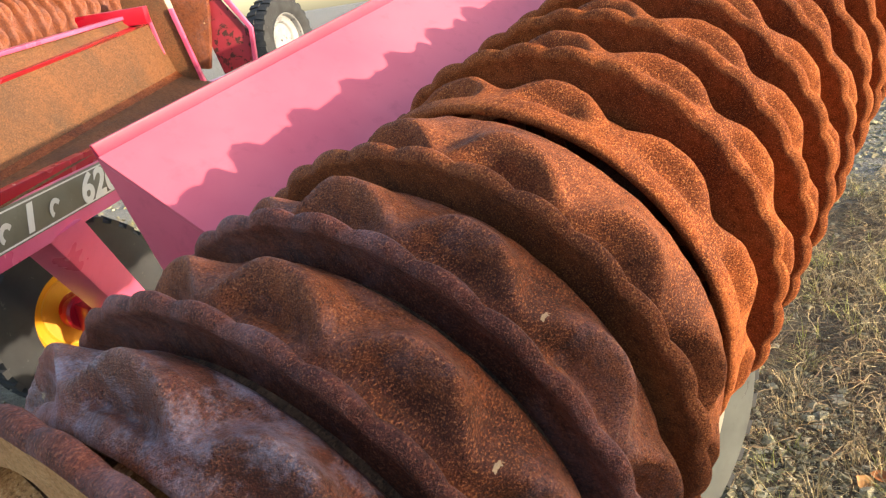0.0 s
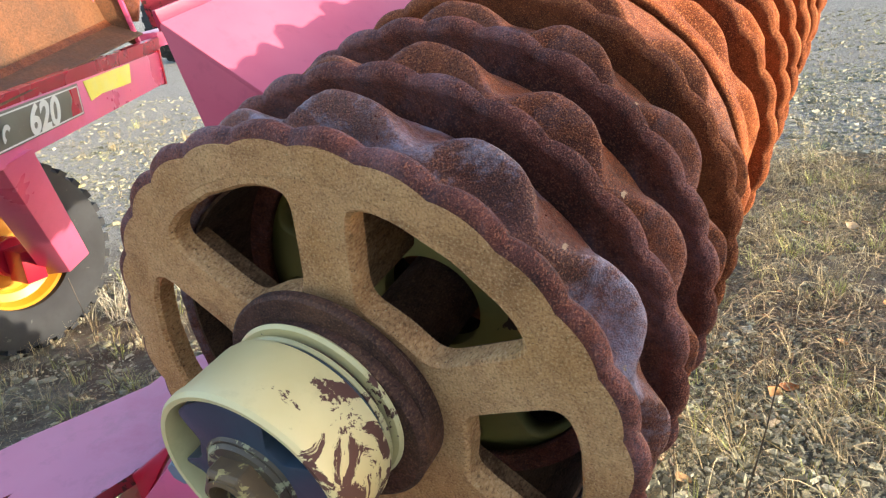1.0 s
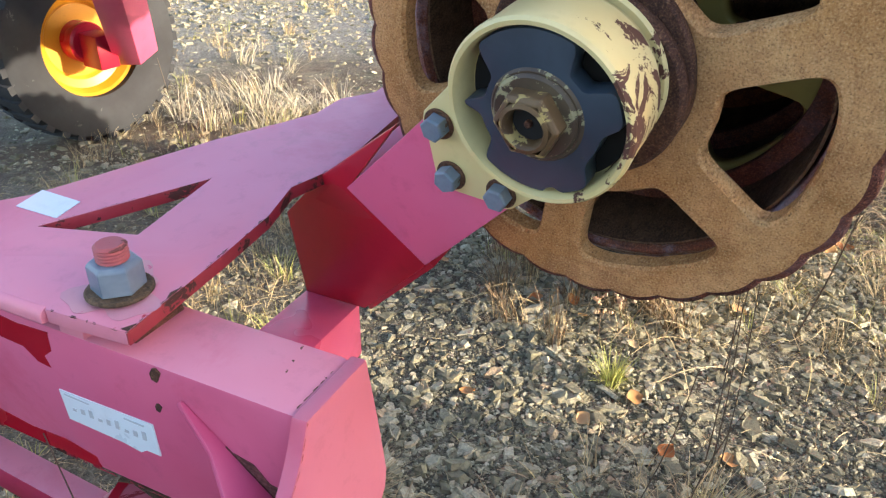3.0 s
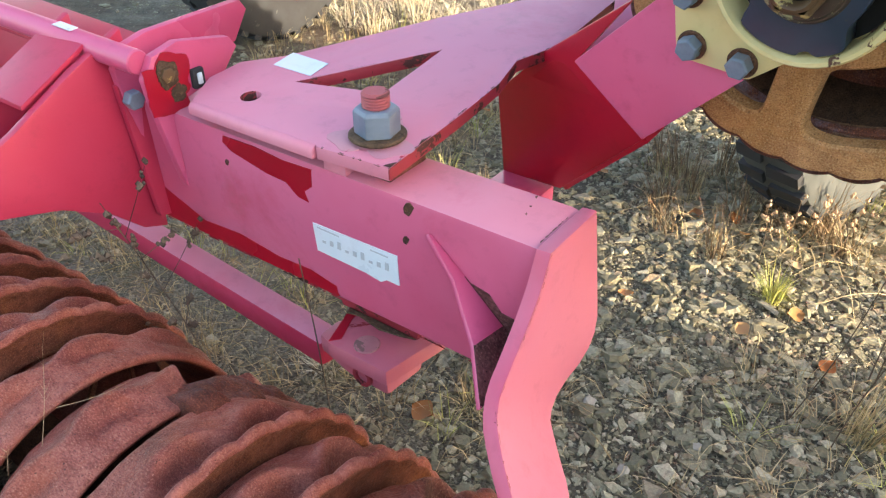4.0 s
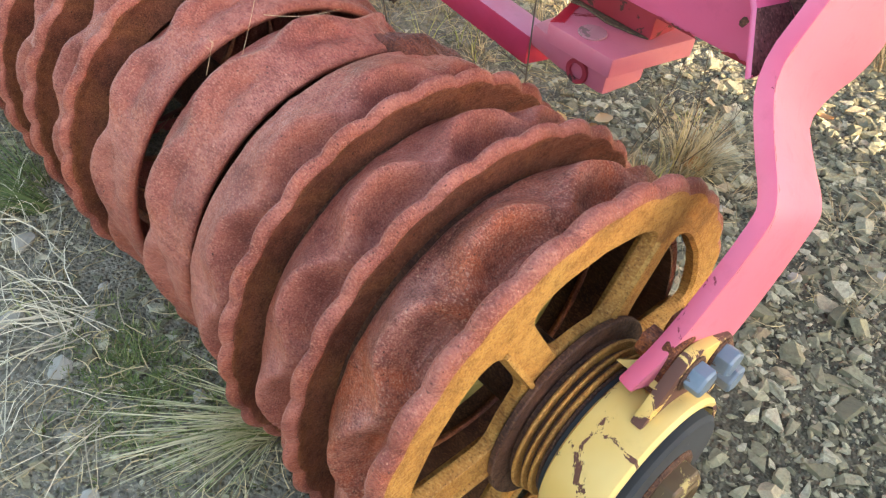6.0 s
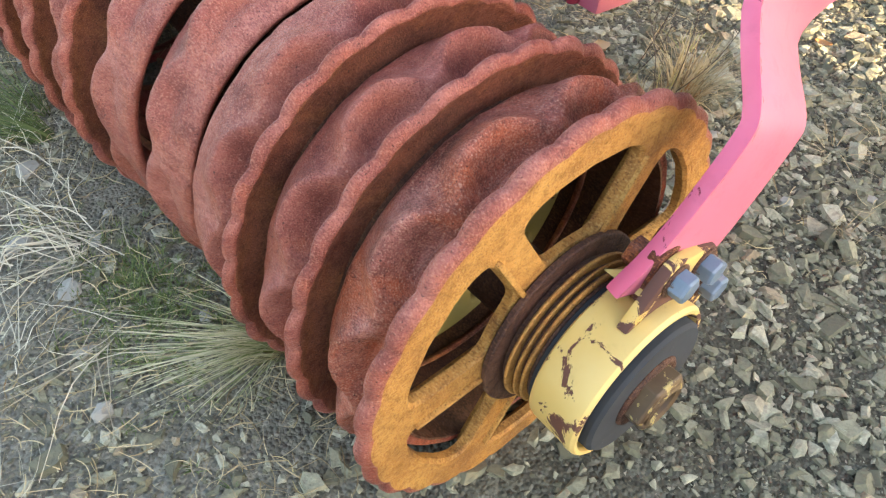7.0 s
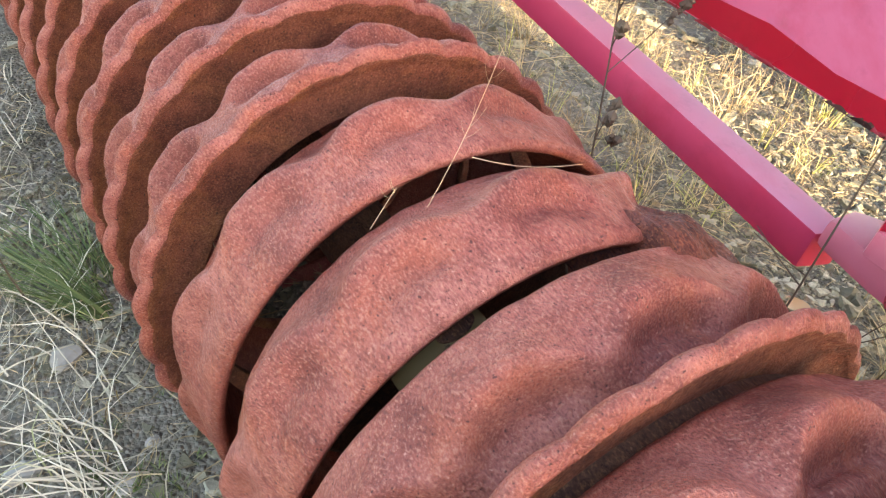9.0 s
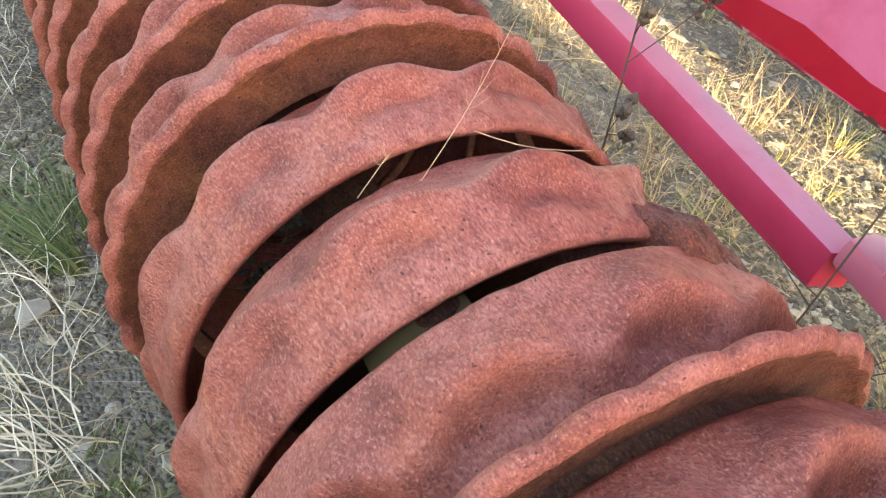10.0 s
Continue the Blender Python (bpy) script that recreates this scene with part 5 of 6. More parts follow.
back_gang = thing("ring_roller", GANG_C, "far gang of dark rusty rings behind the tray", "roller", "ring roller gangs")
cw = wave_mesh("wave_ring_far", 0.28, 0.105, RUST_DARK)
cn = breaker_mesh("breaker_ring_far", 0.286, 0.021, [RUST_DARK, RUST_DARK], 0.20)
turns = random.Random(12)
for k in range(26):
    ring_part(back_gang, cw, "wave_ring", 0.021 + 0.127 * k, turns.uniform(0, 26), "dark rusty wavy ring")
    ring_part(back_gang, cn, "breaker_ring", 0.127 * k, turns.uniform(0, 12), "rusty toothed ring in a darker colour")
part("shaft", disc(-0.1, 3.5, 0.05, 24), RUST_SHAFT, back_gang)
for y in (0.9, 2.5):
    part("carrier_arm", box((0.02, y - 0.03, -0.05), (0.60, y + 0.03, 0.03), 0.006), RED, back_gang)

# pale-rimmed wheel under the raised gang
w2y = Vector((-0.669, 0.744, 0)).normalized()
WHEEL_2 = basis((0.615, 1.625, 0.417), w2y.cross(Vector((0, 0, 1))), w2y, Vector((0, 0, 1)))
wheel2 = thing("wheel", WHEEL_2, "dusty grey wheel with pale rim under the raised rings", "wheel")
build_tyre(wheel2, 0.405, 0.105, 0.228, 32, 0.012, TYRE_PALE, "dust-covered grey tyre", None, TYRE)
part("rim", rim_mesh(0.230, 0.085), RIM_WHITE, wheel2, "cream wheel rim")

# tractor wheel far behind
tw = Vector((0.93, -0.36, 0)).normalized() * -1
tractor = thing("tractor_wheel", basis((-3.98, 17.2, 0.93), tw.cross(Vector((0, 0, 1))), tw, Vector((0, 0, 1))), "large black tractor wheel with a silver-white rim", "wheel")
build_tyre(tractor, 0.92, 0.27, 0.56, 26, 0.03, TYRE, "black lugged tyre")
part("rim", rim_mesh(0.56, 0.23), RIM_STEEL, tractor, "pale metal rim")

# ---- unseen wall added beside the yard to shade the near ground ----
sd = Vector((math.cos(SUN_AZ), math.sin(SUN_AZ), 0))
sp = Vector((-sd.y, sd.x, 0))
# outline of the added blocker, slanted to shape the edge of its shade
blocker_outline = [(-6.0, 0.0), (0.95, 0.0), (0.95, 1.01), (0.74, 2.01), (0.66, 2.27), (-6.0, 2.27)]   # (across, up)
wall_pts = [tuple(sd * 4.2 + sp * a + Vector((0, 0, z))) for a, z in blocker_outline]
tagged(part("sun_blocker", prism(wall_pts, tuple(sd * 0.2), 0.0), WALL), "plain pale wall out of view, added to block the sun", "wall", kind="structure")

# ---- loose ground cover ----


def stone_material():
    m, n, l, b = mat("gravel_stone", 0.9)
    geo = n.new("ShaderNodeNewGeometry")
    c = ramp(n, l, geo.outputs["Random Per Island"], [(0.0, (0.14, 0.13, 0.076)), (0.3, (0.22, 0.205, 0.122)), (0.65, (0.32, 0.302, 0.19)), (0.93, (0.50, 0.47, 0.325)), (1.0, (0.35, 0.26, 0.15))])
    v = coords(n, l)
    fine = noise_tex(n, l, v, 130.0, 4, 0.7)
    c = mix(n, l, ramp(n, l, fine, [(0.35, grey(0.45)), (0.6, grey(0))]), c, (0.09, 0.08, 0.06))
    l.new(c, b.inputs["Base Color"])
    bump(n, l, b, fine, 0.9, 0.004)
    return m


def stone_arrays(rng, at, size, corners):
    """Broken flat stones: a ragged base outline, a smaller ragged top, sharp edges between, each turned and tilted."""
    k, q = len(at), corners
    turn = 2 * np.pi * (np.arange(q)[None] + rng.uniform(-0.42, 0.42, (k, q))) / q
    reach = rng.uniform(0.55, 1.42, (k, q))
    top = rng.uniform(0.52, 0.98, (k, q)) * reach
    tall = rng.uniform(0.24, 0.66, k)[:, None]
    ring = [np.stack([r * np.cos(turn), r * np.sin(turn), z], -1) for r, z in ((reach, -0.35 * tall + 0 * reach), (top, tall * rng.uniform(0.72, 1.18, (k, q))))]
    pts = np.concatenate(ring, 1) * size[:, None, None]
    pts *= np.stack([rng.uniform(0.9, 1.55, k), rng.uniform(0.7, 1.1, k), np.ones(k)], 1)[:, None]
    a, t = rng.uniform(0, 2 * np.pi, k), rng.normal(0, 0.38, k)
    ca, sa, ct, st = np.cos(a)[:, None], np.sin(a)[:, None], np.cos(t)[:, None], np.sin(t)[:, None]
    x, y, z = pts[..., 0], pts[..., 1] * ct - pts[..., 2] * st, pts[..., 1] * st + pts[..., 2] * ct
    h = np.array([ground_height(p, r) for p, r in at[:, :2]])
    co = np.stack([x * ca - y * sa + at[:, :1], x * sa + y * ca + at[:, 1:2], z + (h + size * rng.uniform(-0.22, 0.14, k))[:, None]], -1).reshape(-1, 3)
    tri = [(i, (i + 1) % q, q + (i + 1) % q) for i in range(q)] + [(i, q + (i + 1) % q, q + i) for i in range(q)] + [(q, q + i, q + i + 1) for i in range(1, q - 1)]
    return co, (np.array(tri)[None] + 2 * q * np.arange(k)[:, None, None]).reshape(-1)


def scatter_stones():
    rng = np.random.default_rng(7)
    places = []
    # stretches of ground: bounds, stones to the square metre, and their scale
    for x0, x1, y0, y1, per, scale in ((-0.6, 1.4, -0.4, 2.2, 15000, 1.12), (0.05, 1.75, 0.75, 2.35, 9000, 1.25), (1.4, 3.6, 0.6, 4.5, 3400, 1.2), (0.2, 1.6, 2.2, 4.6, 1800, 1.1), (-1.7, -0.55, -0.7, 0.45, 19000, 0.6), (-2.4, -0.6, -0.7, 0.6, 1100, 1.0),
                                       (-2.4, -0.6, 0.6, 1.8, 1800, 1.0), (-3.4, -0.4, 1.0, 2.8, 3200, 1.1), (-2.6, 0.2, 2.0, 4.6, 1500, 1.2), (1.6, 9.0, 4.4, 13.0, 480, 2.0), (-5.0, 2.0, 4.4, 11.0, 500, 1.8), (2.3, 6.2, 4.0, 7.6, 2300, 1.5), (-2.8, 0.2, 4.5, 8.0, 1700, 1.4)):
        k = int(per * (x1 - x0) * (y1 - y0))
        places.append(np.c_[rng.uniform(x0, x1, k), rng.uniform(y0, y1, k), np.full(k, scale)])
    at = np.concatenate(places)
    at[:, :2] += rng.normal(0, 0.10, (len(at), 2)) * np.sqrt(at[:, 2:])   # no hard edge between stretches
    clump = np.sin(at[:, 0] * 3.1 + 1.7 * np.sin(at[:, 1] * 2.3)) + np.sin(at[:, 1] * 3.7 + 1.3 * np.sin(at[:, 0] * 2.9))
    mat_here = (at[:, 0] > 1.0) & (at[:, 1] > 1.75 + 0.18 * np.sin(at[:, 0] * 5)) & (at[:, 1] < 4.2)   # under the dead grass few stones show
    at = at[(rng.uniform(-2.6, 1.4, len(at)) < clump + 0.9) & ~(mat_here & (rng.uniform(0, 1, len(at)) < 0.62))]
    size = np.clip(rng.lognormal(-5.80, 0.76, len(at)), 0.0020, 0.0195) * at[:, 2]
    form = np.where(size < 0.0040, 3, np.where(rng.uniform(0, 1, len(at)) < 0.35, 4, np.where(size < 0.009, 5, 6)))
    parts = [stone_arrays(rng, at[form == q], size[form == q], q) for q in (3, 4, 5, 6)]
    starts = np.cumsum([0] + [len(c) for c, _ in parts])
    idx = np.concatenate([i + first for (_, i), first in zip(parts, starts)])
    co = np.concatenate([c for c, _ in parts])
    me = bpy.data.meshes.new("gravel")
    me.vertices.add(len(co))
    me.vertices.foreach_set("co", co.ravel())
    me.loops.add(len(idx))
    me.loops.foreach_set("vertex_index", idx)
    me.polygons.add(len(idx) // 3)
    me.polygons.foreach_set("loop_start", np.arange(0, len(idx), 3))
    me.update()
    me.validate()
    tagged(link("gravel", me, stone_material(), smooth=False), "loose grey and buff gravel stones", "gravel", kind="stuff")


def blade_material(name, dark, light, green):
    m, n, l, b = mat(name, 0.7)
    geo = n.new("ShaderNodeNewGeometry")
    c = ramp(n, l, geo.outputs["Random Per Island"], [(0.0, dark), (0.6, light), (0.9, light), (1.0, green)])
    l.new(c, b.inputs["Base Color"])
    b.inputs["Transmission Weight"].default_value = 0.0
    return m


def tuft_data(rng, x, y, count, tall, spread, lean=(0.0, 0.0), width=0.0016):
    """Bent tapering blades from one root."""
    verts, faces = [], []
    for _ in range(count):
        a = rng.uniform(0, 2 * math.pi)
        r = spread * 0.35 * math.sqrt(rng.random())
        bx, by = x + r * math.cos(a), y + r * math.sin(a)
        b = a + rng.uniform(-0.8, 0.8)
        out = rng.uniform(0.2, 1.0) * spread
        h = tall * rng.uniform(0.45, 1.1)
        w = width * rng.uniform(0.6, 1.3)
        sx, sy = -math.sin(b) * w, math.cos(b) * w
        base = len(verts)
        g = ground_height(bx, by)
        droop = rng.uniform(0.0, 0.45)
        for k, t in enumerate((0.0, 0.35, 0.7, 1.0)):
            px = bx + (out * math.cos(b) + lean[0]) * t ** 1.5
            py = by + (out * math.sin(b) + lean[1]) * t ** 1.5
            pz = g + h * (t - droop * t * t)
            if k < 3:
                f = 1.0 - 0.25 * k
                verts += [(px - sx * f, py - sy * f, pz), (px + sx * f, py + sy * f, pz)]
            else:
                verts.append((px, py, pz))
        faces += [(base, base + 1, base + 3, base + 2), (base + 2, base + 3, base + 5, base + 4), (base + 4, base + 5, base + 6)]
    return verts, faces


def grass_object(name, tufts, material, label, kind="stuff", seed=1):
    rng = random.Random(seed)
    verts, faces = [], []
    for t in tufts:
        v, f = tuft_data(rng, *t)
        faces += [tuple(i + len(verts) for i in q) for q in f]
        verts += v
    me = bpy.data.meshes.new(name)
    me.from_pydata(verts, [], faces)
    return tagged(link(name, me, material, smooth=False), label, "grass", kind=kind)


STRAW = blade_material("dry_straw", (0.20, 0.14, 0.06), (0.50, 0.40, 0.21), (0.42, 0.33, 0.12))
THATCH = blade_material("dead_brown_grass", (0.055, 0.036, 0.020), (0.24, 0.165, 0.085), (0.40, 0.29, 0.14))
STRAW_PALE = blade_material("bleached_straw", (0.28, 0.24, 0.15), (0.60, 0.54, 0.38), (0.30, 0.30, 0.12))
GREEN = blade_material("green_grass", (0.06, 0.10, 0.025), (0.15, 0.19, 0.05), (0.40, 0.36, 0.14))
LIME = blade_material("yellow_green_grass", (0.22, 0.26, 0.05), (0.50, 0.50, 0.14), (0.55, 0.48, 0.2))
TUFT = blade_material("pale_green_grass", (0.20, 0.25, 0.07), (0.66, 0.60, 0.36), (0.72, 0.64, 0.42))


def strand_object(name, strands, material, label, seed, width=0.0012):
    """Long thin strands lying loose, each a bent ribbon. strands: (x, y, heading, length, lift)."""
    rng = random.Random(seed)
    verts, faces = [], []
    for x, y, a, length, lift in strands:
        curl = rng.gauss(0, 1.1)
        w = width * rng.uniform(0.6, 1.4)
        z0 = rng.uniform(0.003, 0.012)
        base = len(verts)
        px, py = x, y
        for k in range(6):
            t = k / 5
            b = a + curl * (t - 0.2)
            if k:
                px += length / 5 * math.cos(b)
                py += length / 5 * math.sin(b)
            pz = ground_height(px, py) + z0 + lift * math.sin(math.pi * min(1.0, t * 1.15)) + 0.002 * rng.random()
            f = 1.0 - 0.7 * t
            verts += [(px - w * f * math.sin(b), py + w * f * math.cos(b), pz), (px + w * f * math.sin(b), py - w * f * math.cos(b), pz + w)]
        faces += [(base + 2 * k, base + 2 * k + 1, base + 2 * k + 3, base + 2 * k + 2) for k in range(5)]
    me = bpy.data.meshes.new(name)
    me.from_pydata(verts, [], faces)
    return tagged(link(name, me, material, smooth=False), label, "straw", kind="stuff")


def scatter_grass():
    rng = random.Random(5)
    dry, fresh = [], []
    for x0, x1, y0, y1, count, tall in ((0.9, 3.0, 1.0, 4.6, 1900, 0.11), (0.1, 0.9, 1.25, 1.9, 60, 0.15), (-1.5, -0.4, 1.55, 3.6, 230, 0.13), (-0.5, 0.3, 0.45, 0.95, 22, 0.07), (-1.3, -0.3, 0.55, 1.15, 90, 0.10),
                                        (-1.8, -0.5, 1.05, 1.7, 120, 0.12), (2.6, 6.5, 2.0, 5.4, 500, 0.15), (2.4, 7.0, 5.4, 10.0, 160, 0.16), (-4, 1, 4, 9, 400, 0.18), (0.2, 0.7, 0.4, 0.9, 14, 0.14)):
        for _ in range(count):
            k = rng.random()
            x, y = rng.uniform(x0, x1), rng.uniform(y0, y1)
            if noise.noise(Vector((x * 1.7, y * 1.7, 4.0))) < rng.uniform(-0.55, 0.15):
                continue
            row = (x, y, int(6 + 20 * k * k), tall * rng.uniform(0.3, 1.15), 0.05 + 0.06 * k, (0.0, 0.0), 0.0011)
            (fresh if rng.random() < 0.16 else dry).append(row)
    grass_object("dry_grass", dry, STRAW, "sparse dry yellow grass on the gravel", seed=2)
    grass_object("low_grass", fresh, LIME, "patches of low yellow-green grass on the gravel", seed=12)
    # matted straw along and before the grounded rings
    lying, moss = [], []
    while len(lying) < 3400:
        u, w = rng.uniform(-0.2, 2.3), rng.uniform(-1.35, -0.27)
        x, y = -0.383 - 0.884 * u + 0.468 * w, -0.098 + 0.468 * u + 0.884 * w
        dense = noise.noise(Vector((x * 3.1, y * 3.1, 0.5))) + 0.5 * (u - 0.75)
        if dense < rng.uniform(-0.45, 0.4):
            continue
        lying.append((x, y, rng.gauss(2.6, 1.0), rng.uniform(0.05, 0.24), rng.uniform(0.0, 0.022)))
    for _ in range(64):   # matted wisps, each of strands that lie nearly one way
        u, w = rng.uniform(0.25, 2.1), rng.uniform(-1.0, -0.30)
        x, y, a = -0.383 - 0.884 * u + 0.468 * w, -0.098 + 0.468 * u + 0.884 * w, rng.gauss(2.6, 0.9)
        lying += [(x + rng.gauss(0, 0.025), y + rng.gauss(0, 0.025), a + rng.gauss(0, 0.75), rng.uniform(0.06, 0.26), rng.uniform(0.004, 0.04)) for _ in range(16)]
    strand_object("straw_litter", lying, STRAW_PALE, "bleached straw lying matted on the soil", 3, 0.0008)
    mat_rows = []
    while len(mat_rows) < 9500:
        x, y = rng.uniform(0.9, 3.6), rng.uniform(1.5, 4.3)
        if noise.noise(Vector((x * 2.2, y * 2.2, 7.0))) > rng.uniform(-0.6, 0.3):
            mat_rows.append((x, y, rng.uniform(0, 6.3), rng.uniform(0.03, 0.16), rng.uniform(0.0, 0.02)))
    brush = [(rng.uniform(0.10, 0.62), rng.gauss(1.62, 0.16), 30, rng.uniform(0.12, 0.30), 0.10, (rng.gauss(0, 0.03), rng.gauss(0, 0.03)), 0.0014) for _ in range(26)]
    grass_object("dry_weeds", brush, THATCH, "brown dry weeds in the shade by the wheel", seed=35)
    strand_object("dead_grass_mat", mat_rows, THATCH, "brown dead grass matted over the gravel", 29, 0.0014)
    clumps = []
    for _ in range(38):
        x, y = rng.gauss(-0.9, 0.34), rng.gauss(3.2, 0.28)
        clumps.append((x, y, 30, rng.uniform(0.06, 0.20), 0.15, (rng.gauss(0, 0.04), rng.gauss(0, 0.04)), 0.0020))
    grass_object("dry_grass", clumps, STRAW_PALE, "thick clump of tall dry grass behind the frame", seed=33)
    bits = []
    for x0, x1, y0, y1, count in ((-2.0, -0.5, -0.6, 1.0, 5200), (-0.6, 1.2, 0.3, 1.9, 1300), (0.9, 3.0, 1.6, 4.6, 5200), (-1.9, -0.4, 1.0, 2.4, 4200)):
        bits += [(rng.uniform(x0, x1), rng.uniform(y0, y1), rng.uniform(0, 6.3), rng.uniform(0.012, 0.06), 0.002) for _ in range(count)]
    strand_object("straw_bits", bits, STRAW, "short broken bits of straw on the gravel", 21, 0.0007)
    arch = []
    for x0, x1, y0, y1, count, dens in ((0.9, 3.1, 1.3, 4.7, 2900, -0.05), (-1.6, -0.4, 1.0, 2.4, 480, 0.1), (-0.6, 0.3, 0.45, 1.1, 60, 0.1), (0.2, 0.9, 1.15, 1.8, 220, 0.1), (2.8, 6.5, 2.4, 5.4, 900, 0.0), (0.25, 0.8, 0.35, 0.9, 40, -0.2)):
        for _ in range(count):
            x, y = rng.uniform(x0, x1), rng.uniform(y0, y1)
            if noise.noise(Vector((x * 1.7, y * 1.7, 4.0))) > rng.uniform(-0.5, 0.3) + dens:
                arch.append((x, y, rng.uniform(0, 6.3), rng.uniform(0.07, 0.26), rng.uniform(0.005, 0.07)))
    strand_object("bent_straw", arch, STRAW, "bent dry grass stalks over the gravel", 23, 0.0010)
    for _ in range(320):   # low dark moss and sprouts in the rings' shade
        u, w = rng.gauss(0.50, 0.10), rng.gauss(-0.30, 0.06)
        moss.append((-0.383 - 0.884 * u + 0.468 * w, -0.098 + 0.468 * u + 0.884 * w, 9, rng.uniform(0.008, 0.022), 0.02, (0, 0), 0.0009))
    grass_object("moss", moss, GREEN, "low dark green moss in the shade of the rings", seed=14)
    grass_object("grass_tuft", [(-0.745, -0.12, 60, 0.13, 0.07, (-0.11, -0.13), 0.0016), (-0.75, -0.115, 34, 0.11, 0.08, (-0.10, -0.05), 0.0014), (-0.74, -0.125, 34, 0.10, 0.06, (-0.02, -0.13), 0.0014), (-0.75, -0.12, 26, 0.05, 0.06, (-0.22, -0.10), 0.0014)], TUFT, "drooping pale grass tuft, green at its root, beside the rings", "stuff", 4)
    grass_object("grass_tuft", [(-1.34, 0.10, 130, 0.05, 0.08, (-0.17, -0.02), 0.0015), (-1.40, 0.14, 90, 0.04, 0.12, (-0.12, 0), 0.0015)], GREEN, "green grass tuft beside the ring roller", "stuff", 5)
    grass_object("grass_tuft", [(0.355, 1.12, 120, 0.11, 0.07, (0, 0), 0.0013)], LIME, "yellow-green grass tuft on sunlit gravel", "stuff", 6)
    grass_object("grass_tuft", [(-0.29, 0.74, 170, 0.15, 0.13, (0.02, 0.02), 0.0012), (-0.27, 0.80, 110, 0.12, 0.12, (0, 0), 0.0012), (-0.36, 0.66, 80, 0.09, 0.09, (0, 0), 0.0012)], STRAW, "dry buff grass tuft behind the rings", "stuff", 7)
    grass_object("grass_tuft", [(-0.70, 0.74, 110, 0.10, 0.10, (0, 0), 0.0012)], STRAW_PALE, "pale dry grass tuft under the link", "stuff", 8)
    grass_object("grass_tuft", [(0.44, 0.66, 130, 0.20, 0.12, (0.05, 0), 0.0012)], STRAW, "tall dry grass tuft in shade", "stuff", 9)
    # larger pale stones lying on the soil
    for x, y, size in ((-1.10, -0.06, 0.018), (-1.07, -0.16, 0.022), (-0.98, -0.24, 0.016), (-1.20, -0.12, 0.024), (-0.90, -0.31, 0.017), (-1.30, 0.02, 0.026), (-0.86, -0.12, 0.015), (-1.36, -0.14, 0.03), (-0.05, 0.52, 0.02), (-0.20, 0.66, 0.018), (0.10, 0.60, 0.017), (-0.11, 0.70, 0.022), (-1.52, 0.28, 0.024), (-1.12, 0.0, 0.013)):
        bm = bmesh.new()
        bmesh.ops.create_icosphere(bm, subdivisions=2, radius=1.0)
        for vert in bm.verts:
            k = 1 + 0.55 * noise.noise(vert.co * 1.1 + Vector((x * 40, y * 40, 0)))
            vert.co = Vector((vert.co.x * 1.25 * k, vert.co.y * 0.9 * k, vert.co.z * 0.5 * k)) * (size * 0.75)
        ob = part("stone", bm, PALE_STONE, None, "", False, pose(x, y, ground_height(x, y) + size * 0.15, rng.uniform(-10, 10), rng.uniform(-10, 10), rng.uniform(0, 360)))
        tagged(ob, "flat pale grey stone on the soil", "stone", "pale stones")


def stalk(points, r0, r1, verts, faces):
    """A thin tapering stem through points, three-sided."""
    pts = [Vector(p) for p in points]
    base = len(verts)
    for i, p in enumerate(pts):
        run = (pts[min(i + 1, len(pts) - 1)] - pts[max(i - 1, 0)]).normalized()
        side = run.orthogonal().normalized()
        up = run.cross(side)
        r = r0 + (r1 - r0) * i / (len(pts) - 1)
        for k in range(3):
            a = 2 * math.pi * k / 3
            verts.append(tuple(p + side * (r * math.cos(a)) + up * (r * math.sin(a))))
    for i in range(len(pts) - 1):
        for k in range(3):
            faces.append((base + 3 * i + k, base + 3 * i + (k + 1) % 3, base + 3 * i + 3 + (k + 1) % 3, base + 3 * i + 3 + k))


def dry_stem(name, root, top, bend, r, material, label, heads=0, seed=1, twigs=5):
    """One dead weed stem: a bent main stem, side twigs and, where it has them, seed heads."""
    rng = random.Random(seed)
    root, top, bend = Vector(root), Vector(top), Vector(bend)
    main = [root.lerp(top, t) + bend * math.sin(math.pi * t) for t in (0, 0.2, 0.4, 0.6, 0.8, 1.0)]
    verts, faces = [], []
    stalk(main, r, r * 0.5, verts, faces)
    for k in range(twigs):
        t = rng.uniform(0.45, 0.98)
        at = root.lerp(top, t) + bend * math.sin(math.pi * t)
        out = Vector((rng.uniform(-1, 1), rng.uniform(-1, 1), rng.uniform(0.2, 1.0))).normalized() * (top - root).length * rng.uniform(0.06, 0.16)
        stalk([at, at + out * 0.5, at + out + Vector((0, 0, 0.004))], r * 0.45, r * 0.25, verts, faces)
        if heads:
            for _ in range(heads):
                c = at + out * rng.uniform(0.6, 1.1) + Vector((rng.uniform(-1, 1), rng.uniform(-1, 1), rng.uniform(-1, 1))) * 0.004
                q = rng.uniform(0.0035, 0.006)
                base = len(verts)
                verts += [tuple(c + Vector(d) * q) for d in ((1, 0, 0), (0, 1, 0), (-1, 0, 0), (0, -1, 0), (0, 0, 1.2), (0, 0, -1.2))]
                faces += [tuple(base + i for i in f) for f in ((0, 1, 4), (1, 2, 4), (2, 3, 4), (3, 0, 4), (1, 0, 5), (2, 1, 5), (3, 2, 5), (0, 3, 5))]
    me = bpy.data.meshes.new(name)
    me.from_pydata(verts, [], faces)
    return tagged(link(name, me, material, smooth=False), label, "weed")


